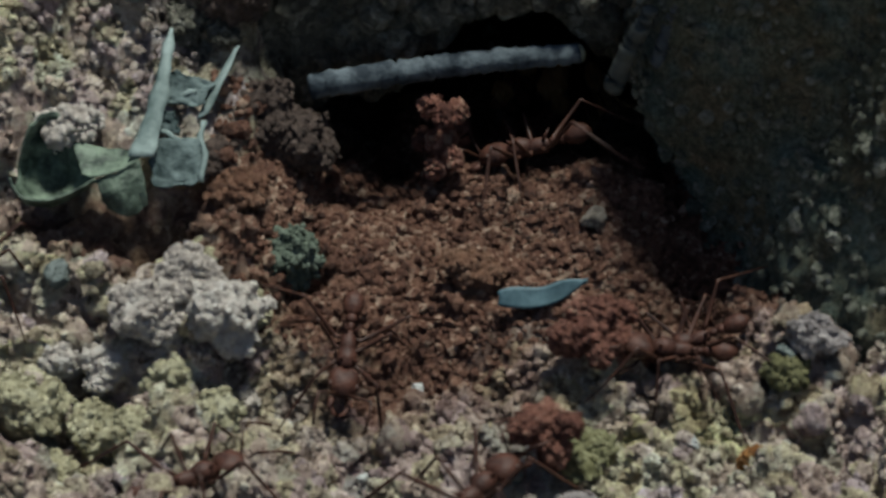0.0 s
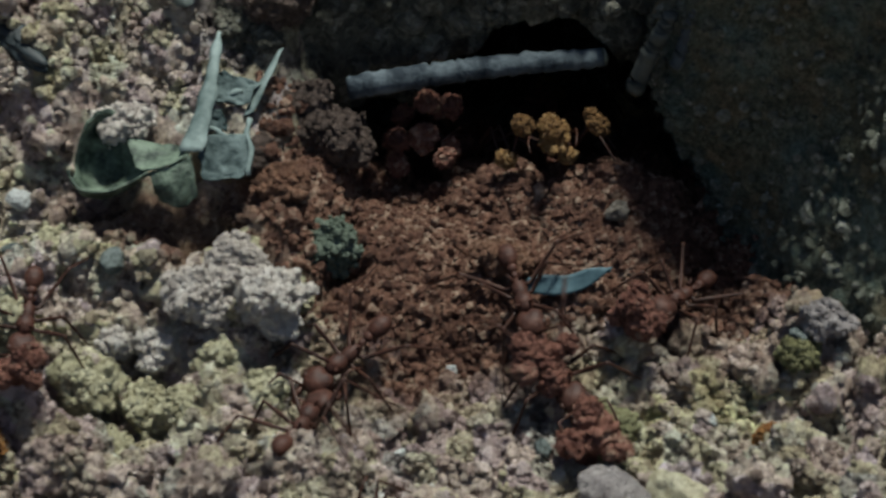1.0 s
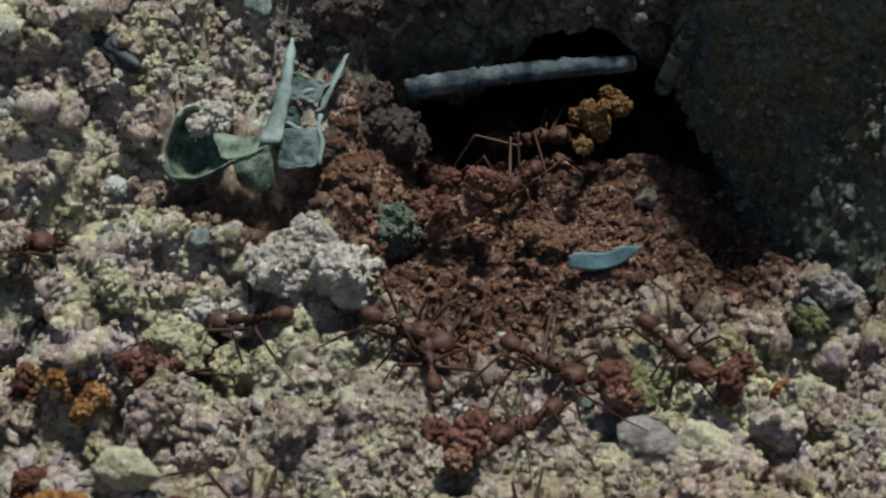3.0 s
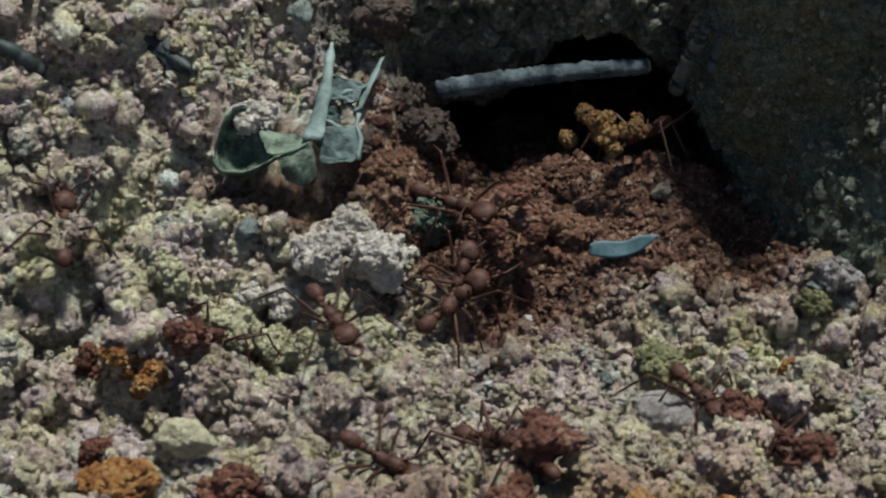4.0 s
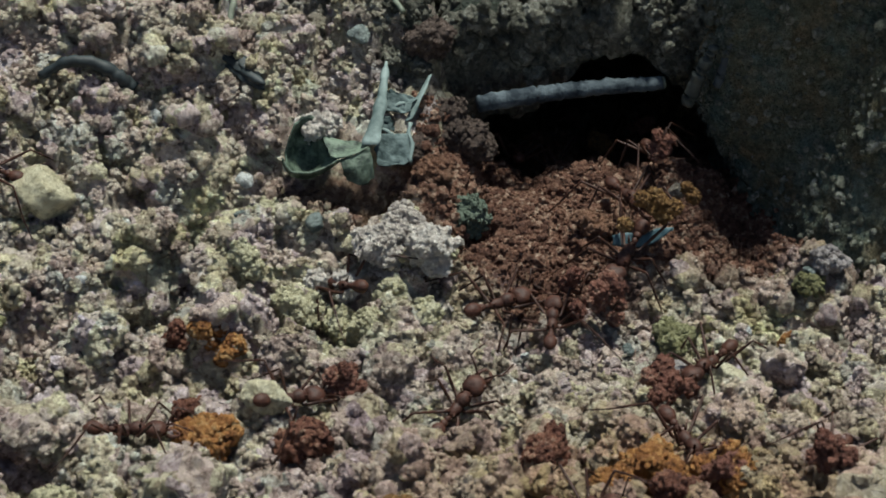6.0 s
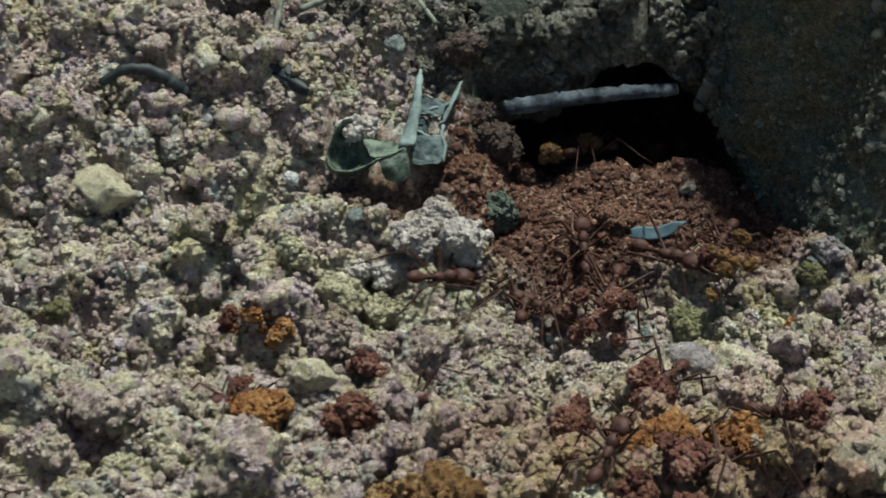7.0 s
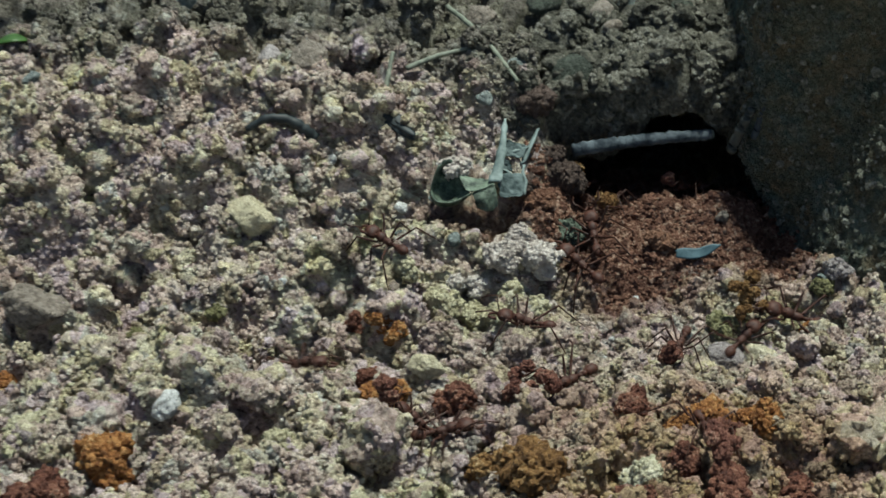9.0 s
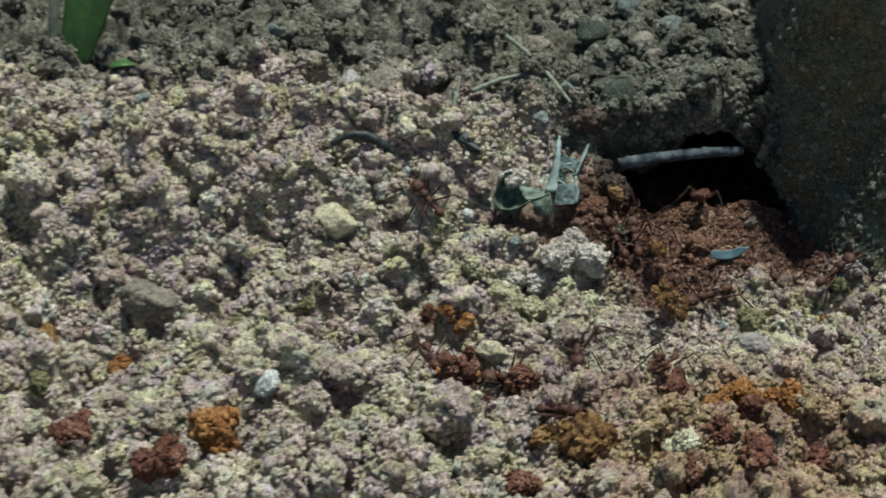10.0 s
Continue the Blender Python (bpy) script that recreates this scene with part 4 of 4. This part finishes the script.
    sheet_part("membrane", [[(3.3, 2.9, 1.4), (4.0, 3.0, 1.5), (4.4, 2.7, 1.5)], [(3.2, 1.9, 1.0), (3.8, 2.0, 1.1), (4.6, 1.8, 1.0)]], LEAF_BLUE, "blue-grey remnant of leaf skin", 7, 0.1, 0.12)
    return tagged(leaf, "dry dark-green leaf curled into a scoop with a pale torn midrib", "leaf")


curled_leaf()
lump("soil_lump", -19.4, 88.0, 2.0, PALE, "pale soil lump behind the curled leaf", "soil lump", 651, up=0.6)


def scrap(name, at, rows, thick, mat, label, category, turn=0.0):
    v, f = blade(rows, thick)
    ob = tagged(link(name, v, f, mat), label, category)
    ob.matrix_basis = pose(at[0] * MM, at[1] * MM, at[2] * MM, 0, 0, turn)
    return ob


# blue flake on the ramp: a thin lens, blunt at one end and pointed at the other, its face tipped up
def flake_row(u):
    low = -1.15 * math.sin(math.pi * min(1.0, 0.12 + u * 0.9)) ** 0.8 * (1 - 0.45 * u)
    high = 0.28 * math.sin(math.pi * (0.1 + 0.85 * u)) + 0.1 * math.sin(9 * u)
    return [(-2.2 + 4.5 * u + 0.08 * math.sin(11 * u + 3 * q), 0.62 * (low + (high - low) * q), 0.78 * (low + (high - low) * q) + 0.35 * u + 0.1 * math.sin(7 * u + 2 * q)) for q in [k / 6 for k in range(7)]]


scrap("blue_flake", (4.9, 81.2, float(surface(4.9, 81.2)[0]) + 0.75), [flake_row(k / 20) for k in range(21)], 0.3, CHIP, "pointed blue flake lying on the red ramp", "flake", 6)
# blackened scraps on the heap
v, f = crumb_shape(4, 930, 18, 0.4, (2.1, 0.75, 0.55), 0.15, 0.5)
tagged(quick("plant_scrap", v * 1.15, f, BLACK_BIT), "blackened plant scrap on the soil heap", "plant scrap").matrix_basis = pose(-25.0 * MM, 91.0 * MM, 12.6 * MM, 10, 12, -38)
stalk("black_twig", (-40.2, 90.6, 12.2), (-33.2, 90.8, 11.0), 0.35, 0.6, BLACK_BIT, "blackened bent twig on the soil heap", "twig", 1.8, 0.08, 21)
# grass blade that enters behind the heap
scrap("grass_blade", (-72.6, 106.0, 11.5), [[((q - 0.5) * (3.6 + 9.0 * s) + 10.0 * s, 12 * s + 0.8 * abs(q - 0.5) * 2, 34 * s + 1.1 * abs(q - 0.5) * 2) for q in (0, 0.1, 0.3, 0.5, 0.7, 0.9, 1)] for s in [k / 14 for k in range(15)]],
      0.3, GRASS, "broad green grass blade standing behind the heap", "grass", 0)
stalk("blade_edge", (-75.0, 106.0, 12.2), (-72.2, 117.0, 45.0), 0.6, 0.6, STRAW, "pale dry stem beside the grass blade", "stem", 0.2, 0.03, 22)
scrap("leaf_bit", (-66.0, 104.6, 14.6), [[(-1.5 + 3 * s, (q - 0.5) * 1.8 * math.sin(math.pi * (0.1 + 0.8 * s)), 0.5 * math.sin(3 * s)) for q in (0, 0.25, 0.5, 0.75, 1)] for s in [k / 8 for k in range(9)]],
      0.15, GRASS, "small bright green leaf bit on the heap", "leaf", 10)


# ---------------------------------------------------------------- ants
def ant_leg(side, pair):
    """Jointed leg from the body outwards; its root is the leg's own origin."""
    fwd = (1.0, -0.15, -1.0)[pair]
    reach = (2.8, 3.0, 3.7)[pair]
    knee = Vector((side * reach * 0.55, fwd * reach * 0.45, 1.35))
    ankle = Vector((side * reach * 0.92, fwd * reach * 0.85, -0.55))
    toe = Vector((side * reach * 1.12, fwd * reach * 1.12, -1.55))
    hip = Vector((side * 0.28, fwd * 0.1, -0.1))
    pts = [Vector((0, 0, 0)), hip, hip.lerp(knee, 0.45), hip.lerp(knee, 0.93), knee, knee.lerp(ankle, 0.12), knee.lerp(ankle, 0.6), ankle, ankle.lerp(toe, 0.5), toe]
    return tube([tuple(p) for p in pts], [0.13, 0.11, 0.125, 0.085, 0.095, 0.07, 0.09, 0.055, 0.04, 0.035], 7)


def egg(level, at, size, seed=0, ripple=0.0, pinch=None):
    v, f = BALLS[level]
    v = v.copy()
    if pinch:
        v = v * pinch(v)
    if ripple:
        v = v * (1 + ripple * np.array([noise.noise(Vector(p) * 3 + Vector((seed, 0, 0))) for p in v]))[:, None]
    return v * np.array(size) + np.array(at), f


def join(*pieces):
    vs, fs, off = [], [], 0
    for v, f in pieces:
        vs += [tuple(p) for p in v]
        fs += [tuple(int(i) + off for i in q) for q in f]
        off += len(v)
    return vs, fs


HIP = 1.55


def build_ant():
    """A long-legged reddish-brown worker, 8 mm long, nose along +y, feet at z = 0."""
    root = new("ant")
    root.empty_display_size = 0.002
    heart = lambda v: (1 + 0.20 * np.maximum(0, -v[:, 1:2]) * np.abs(v[:, 0:1]) * 1.6 - 0.14 * np.maximum(0, -v[:, 1:2]) * (np.abs(v[:, 0:1]) < 0.25))
    part = lambda name, vf, mat=ANT, label="": link(name, vf[0], vf[1], mat, root, label)
    head = part("head", egg(3, (0, 2.3, HIP + 0.25), (0.76, 0.80, 0.56), 1, 0.04, heart))
    for s in (-1, 1):
        v, f = egg(2, (s * 0.66, 2.5, HIP + 0.42), (0.15, 0.2, 0.17))
        link("eye", v, f, ANT_LEG, head, "small dark eye")
    on_head = lambda name, vf, mat=ANT: link(name, vf[0], vf[1], mat, head)
    spine = lambda x, y, z, dx, dy, dz: tube([(x, y, z), (x + dx * 0.5, y + dy * 0.5, z + dz * 0.5), (x + dx, y + dy, z + dz)], [0.11, 0.07, 0.015], 6)
    part("thorax", join(egg(3, (0, 0.95, HIP + 0.25), (0.52, 0.68, 0.52), 2, 0.08), egg(3, (0, 0.05, HIP + 0.1), (0.42, 0.75, 0.42), 3, 0.08),
                        spine(0.3, 1.2, HIP + 0.6, 0.25, 0.1, 0.35), spine(-0.3, 1.2, HIP + 0.6, -0.25, 0.1, 0.35),
                        spine(0.2, -0.4, HIP + 0.4, 0.2, -0.35, 0.35), spine(-0.2, -0.4, HIP + 0.4, -0.2, -0.35, 0.35)))
    part("waist", join(egg(2, (0, -0.85, HIP + 0.12), (0.2, 0.3, 0.24)), egg(2, (0, -1.3, HIP + 0.16), (0.3, 0.3, 0.3))))
    part("gaster", egg(3, (0, -2.1, HIP + 0.18), (0.54, 0.74, 0.50), 4, 0.07))
    for s in (-1, 1):
        on_head("mandible", tube([(s * 0.42, 3.05, HIP - 0.02), (s * 0.46, 3.5, HIP - 0.1), (s * 0.22, 3.85, HIP - 0.12), (s * 0.03, 3.92, HIP - 0.12)], [0.17, 0.16, 0.11, 0.03], 7))
        on_head("antenna", tube([(s * 0.3, 3.0, HIP + 0.45), (s * 0.9, 3.35, HIP + 1.1), (s * 1.3, 3.5, HIP + 1.35), (s * 1.35, 4.2, HIP + 1.15), (s * 1.25, 5.0, HIP + 0.75)], [0.07, 0.065, 0.075, 0.06, 0.075], 6), ANT_LEG)
        for k in range(3):
            leg = part("leg", ant_leg(s, k), ANT_LEG)
            leg.location = (s * 0.34 * MM, (1.0, 0.35, -0.25)[k] * MM, HIP * MM)
    return root


WORKERS = [
    (RUST, 1.15, [(0.0, 0.5, 92.1), (0.5, -1.6, 93.0), (1.0, -2.7, 91.6), (1.5, -3.0, 87.6), (2.0, -2.2, 84.8), (3.5, -4.0, 82.4), (4.0, -1.5, 82.7), (4.5, 2.0, 80.3), (5.0, 3.7, 79.3), (6.5, 0.4, 73.5), (7.0, -0.7, 71.1), (7.5, -0.4, 67.4), (8.0, -6.1, 66.2), (8.5, -11.3, 63.9), (9.0, -12.1, 60.8), (9.5, -16.0, 60.9), (10.0, -24.8, 61.5)]),
    (OCHRE, 1.10, [(0.0, 6.0, 101.0), (0.5, 6.0, 96.0), (1.0, 5.2, 88.3), (1.5, 6.1, 89.6), (2.0, 3.7, 89.9), (3.5, 6.6, 89.2), (4.0, 4.6, 86.8), (4.5, 1.0, 84.2), (5.0, 4.2, 84.6), (6.5, 7.1, 77.7), (7.0, 9.7, 76.1), (7.5, 15.0, 74.7), (8.0, 16.8, 69.6), (8.5, 13.2, 72.8), (9.0, 9.2, 75.2), (9.5, 2.6, 76.9), (10.0, -2.2, 73.6)]),
    (RUST, 1.00, [(0.0, 6.8, 77.8), (0.3, 2.9, 77.5), (0.5, 2.8, 77.7), (0.7, 2.3, 76.1), (1.0, 3.6, 76.5), (1.5, 5.2, 75.5), (2.0, 1.3, 73.7), (3.3, 5.7, 70.9), (3.5, 8.8, 69.8), (4.0, 11.3, 65.1), (4.5, 11.0, 63.1), (5.0, 9.3, 69.7), (6.5, 4.3, 63.9), (7.0, 0.9, 59.6), (7.5, 0.2, 57.0), (8.0, 1.7, 55.8), (8.5, 1.9, 50.5), (9.0, 3.1, 48.1), (10.0, 0.4, 31.3)]),
    (RUST, 1.10, [(0.0, 4.9, 72.7), (0.3, 6.1, 75.1), (0.5, 8.1, 75.4), (0.7, 7.1, 73.6), (1.0, 6.2, 72.7), (1.5, 2.4, 68.9), (2.0, 1.8, 69.6), (3.3, -4.8, 62.8), (3.5, -3.0, 63.4), (4.0, 0.2, 59.7), (4.5, 1.1, 59.7), (5.0, 5.2, 59.7), (6.5, 9.6, 52.2), (7.0, 2.6, 48.5), (8.0, 0.3, 40.1), (10.0, -2.9, 22.6)]),
    (None, 1.00, [(0.0, -12.0, 69.6), (0.5, -9.4, 71.1), (1.0, -8.0, 71.4), (1.5, -10.7, 73.9), (2.0, -13.3, 76.8), (3.5, -16.3, 77.4), (4.0, -13.6, 73.9), (4.5, -11.3, 73.1), (5.0, -12.5, 73.2), (6.5, -18.1, 79.0), (7.0, -13.3, 74.9), (7.5, -7.4, 77.7), (8.0, -3.8, 78.2), (9.0, -6.6, 79.9), (10.0, -8.4, 82.9)]),
    (None, 1.00, [(0.0, -5.1, 79.2), (0.5, -4.8, 79.4), (1.0, -6.4, 77.5), (2.0, -8.7, 77.1), (3.5, -6.6, 77.1), (4.5, -5.3, 78.6), (5.0, -6.9, 74.7), (6.5, -6.0, 76.6), (7.0, -5.4, 74.3), (7.5, -1.5, 72.7), (8.0, -6.6, 70.4), (9.0, -12.5, 71.4), (9.5, -13.0, 72.1), (10.0, -12.2, 66.0)]),
    (RUST, 0.85, [(0.0, 9.0, 78.3), (0.5, 8.4, 78.3), (1.0, 7.9, 78.0), (1.5, 6.7, 75.6), (2.0, 7.7, 75.6), (3.3, 12.4, 71.6), (3.5, 10.5, 72.1), (4.0, 13.4, 58.9), (4.5, 14.4, 57.2), (5.0, 14.2, 55.7), (6.5, 12.7, 53.2), (7.5, 14.4, 51.6), (8.5, 12.9, 41.3), (10.0, 11.3, 26.3)]),
    (None, 0.90, [(0.0, -34.5, 81.9), (2.0, -33.1, 79.2), (3.5, -30.1, 80.6), (4.0, -31.1, 80.4), (4.5, -33.2, 79.4), (5.0, -36.7, 82.5), (6.5, -46.9, 84.8), (10.0, -85.7, 93.0)]),
    (RUST, 0.85, [(0.0, -23.4, 76.9), (1.0, -23.2, 73.2), (2.0, -23.3, 71.6), (3.5, -24.0, 71.0), (4.5, -24.5, 70.4), (5.0, -21.5, 63.4), (6.5, -14.6, 67.0), (7.0, -17.2, 66.4), (7.5, -20.1, 66.0), (8.0, -24.2, 61.0), (8.5, -25.2, 53.9), (9.0, -27.3, 57.9), (9.5, -25.9, 59.2), (10.0, -28.1, 59.5)]),
    (None, 1.00, [(0.0, -17.6, 61.6), (2.0, -20.7, 62.0), (3.3, -14.4, 62.2), (3.5, -12.2, 64.4), (4.0, -10.7, 64.2), (5.0, -11.2, 60.7), (6.5, -7.9, 67.1), (6.8, -6.9, 71.6), (7.3, -5.8, 77.0), (8.5, -4.7, 83.5), (10.0, -5.1, 83.6)]),
    (None, 0.90, [(0.0, -33.8, 67.4), (4.0, -37.0, 60.0), (6.5, -29.4, 60.0), (7.0, -27.5, 61.0), (7.5, -23.7, 70.5), (8.0, -20.7, 75.4), (8.5, -23.3, 78.0), (9.0, -25.5, 79.3), (10.0, -28.9, 84.4)]),
    (None, 0.95, [(0.0, -47.3, 77.1), (5.0, -61.1, 74.5), (7.5, -58.1, 73.8), (8.0, -53.0, 70.1), (8.5, -44.3, 65.1), (9.0, -33.0, 64.2), (9.5, -27.2, 64.3), (10.0, -28.6, 64.2)]),
    (None, 1.00, [(0.0, -30.9, 57.2), (5.0, -45.1, 46.5), (7.0, -43.2, 44.4), (8.0, -38.0, 50.9), (8.5, -27.2, 53.0), (9.0, -19.6, 55.3), (9.5, -16.7, 55.9), (10.0, -14.4, 54.1)]),
    (None, 0.90, [(0.0, -2.0, 58.3), (4.0, -3.4, 51.3), (6.5, -0.1, 50.1), (7.0, -0.7, 50.2), (7.5, -0.5, 57.9), (8.0, -0.9, 58.9), (8.5, 2.2, 60.3), (9.0, 8.2, 71.6), (9.5, 13.7, 74.8), (10.0, 16.4, 76.7)]),
    (RUST, 0.75, [(0.0, 4.0, 108.0), (4.0, 4.0, 106.0), (5.0, 5.0, 97.0), (6.5, 9.0, 80.5), (7.0, 8.3, 76.8), (7.5, 5.4, 76.8), (8.0, 1.4, 73.4), (8.5, 1.5, 70.6), (9.0, 1.4, 65.7), (9.5, -2.7, 63.6), (10.0, -5.1, 57.5)]),
    (OCHRE, 0.70, [(0.0, -1.0, 110.0), (4.0, -1.0, 108.0), (5.0, -1.0, 103.0), (6.5, 0.6, 93.0), (7.0, -3.5, 93.0), (7.5, -3.7, 93.0), (8.0, -5.2, 93.0), (8.5, -7.5, 93.0), (9.0, -7.8, 93.0), (10.0, -8.6, 85.7)]),
    (OCHRE, 0.70, [(0.0, 4.0, 112.0), (4.0, 3.0, 110.0), (6.0, 2.0, 100.0), (7.0, 0.5, 93.0), (7.5, 0.2, 93.0), (8.0, -3.4, 93.0), (8.5, -3.6, 93.0), (9.0, -3.9, 85.2), (9.5, -3.3, 84.3), (10.0, -4.1, 80.7)]),
    (RUST, 0.60, [(0.0, 7.0, 110.0), (5.0, 7.0, 108.0), (7.0, 6.0, 98.0), (8.5, 5.0, 93.0), (9.0, 2.9, 93.0), (10.0, 2.0, 88.6)]),
    (None, 0.95, [(0.0, -3.5, 61.0), (1.5, -5.5, 66.4), (1.9, -5.6, 67.7), (2.2, -5.2, 70.7), (3.5, -6.4, 77.4), (4.0, -6.1, 79.3), (4.5, -4.9, 81.8), (5.0, -4.7, 84.4), (6.2, -4.2, 99.0), (10.0, -3.7, 104.0)]),
    (None, 0.85, [(0.0, 3.5, 60.0), (3.5, -0.7, 58.8), (4.5, -1.7, 63.4), (5.0, -3.0, 64.2), (6.5, -0.8, 78.2), (7.5, -1.4, 82.9), (8.5, -1.8, 89.6), (9.2, -1.3, 99.0), (10.0, -0.8, 104.0)]),
]
ants, loads = [], []
first = tagged(build_ant(), "long-legged red-brown leafcutter worker ant walking on soil", "ant", "ants of the nest")
for n, (mat, size, rows) in enumerate(WORKERS):
    ant = first if n == 0 else copy_thing(first, Matrix())
    ant.scale = (size ** 0.5,) * 3
    ant["label"] = "red-brown leafcutter ant carrying a clay pellet in its jaws" if mat else "red-brown leafcutter ant walking with empty jaws"
    ants.append(ant)
    if mat:
        pellet = cluster("carried_pellet", 2.05 * size, {RUST: RUST_LOAD, OCHRE: OCHRE_LOAD}[mat], 400 + n, 10 if n < 2 else 8, 1.0 if n < 2 else 0.35)
        tagged(pellet, {"RUST": "rust red clay pellet held in an ant's jaws", "OCHRE": "yellow-brown clay pellet held in an ant's jaws"}["RUST" if mat == RUST else "OCHRE"], "soil pellet", "carried pellets")
    else:
        pellet = None
    loads.append(pellet)


def motions():
    """Every ant follows its rows over the ground; legs swing in two tripods; pellets go with their bearers."""
    for n, (mat, size, rows) in enumerate(WORKERS):
        tt = np.array([r[0] for r in rows])
        px, py = np.array([r[1] for r in rows]), np.array([r[2] for r in rows])
        times = np.arange(0, 10.01, 0.25)
        x, y = np.interp(times, tt, px), np.interp(times, tt, py)
        x[1:-1], y[1:-1] = (x[:-2] + 2 * x[1:-1] + x[2:]) / 4, (y[:-2] + 2 * y[1:-1] + y[2:]) / 4
        dx, dy = np.gradient(x), np.gradient(y)
        head = np.zeros(len(times))
        now = math.degrees(math.atan2(-(px[min(2, len(px) - 1)] - px[0]), py[min(2, len(py) - 1)] - py[0]))
        for k in range(len(times)):
            if math.hypot(dx[k], dy[k]) > 0.12:
                aim = math.degrees(math.atan2(-dx[k], dy[k]))
                turn = (aim - now + 180) % 360 - 180
                now += max(-38, min(38, turn * 0.6))
            head[k] = now
        s = size ** 0.5
        gap = (3.2 + 1.6 * size / s) * s if mat else 0.0
        x, y = x + gap * np.sin(np.radians(head)), y - gap * np.cos(np.radians(head))
        rowsout, loadout = [], []
        for k, t in enumerate(times):
            h = radians(head[k])
            ahead, across = np.array([-math.sin(h), math.cos(h)]), np.array([math.cos(h), math.sin(h)])
            lift = lambda a, b: float(surface(x[k] + ahead[0] * a + across[0] * b, y[k] + ahead[1] * a + across[1] * b, False)[0])
            zf, zb, zl, zr = lift(2, 0), lift(-2, 0), lift(0, -2), lift(0, 2)
            pitch = max(-24, min(24, math.degrees(math.atan2(zf - zb, 4))))
            roll = max(-16, min(16, math.degrees(math.atan2(zr - zl, 4))))
            m = pose(x[k] * MM, y[k] * MM, max((zf + zb + zl + zr) / 4 + 0.4, lift(0, 0) + 0.1, 1.5 if 89 < y[k] < 95 else -9) * MM, 0, 0, head[k]) @ pose(0, 0, 0, pitch, -roll, 0)
            rowsout.append((t, m))
            load = m @ pose(0, gap * MM, (HIP + 0.9) * s * MM, 12 * math.sin(t * 5 + n), 0, 0)
            load.translation.z = max(load.translation.z, (lift(gap, 0) + 1.6 * size + 0.5) * MM)
            loadout.append((t, load))
        walk(ants[n], rowsout)
        if loads[n]:
            walk(loads[n], loadout)
        going = np.hypot(dx, dy)
        beat = np.cumsum(np.clip(going, 0, 2.0)) * 1.5
        legs = [o for o in ants[n].children if o.name.startswith("leg")]
        for j, leg in enumerate(legs):
            home = leg.location.copy()
            sign = 1 if j in (0, 2, 4) else -1
            out = []
            for k, t in enumerate(times):
                w = sign * math.sin(beat[k] + n)
                out.append((t, Matrix.Translation(home) @ pose(0, 0, 0, 0, 6 * math.cos(beat[k] + n) * (1 if j < 3 else -1), 17 * w)))
            walk(leg, out)


motions()
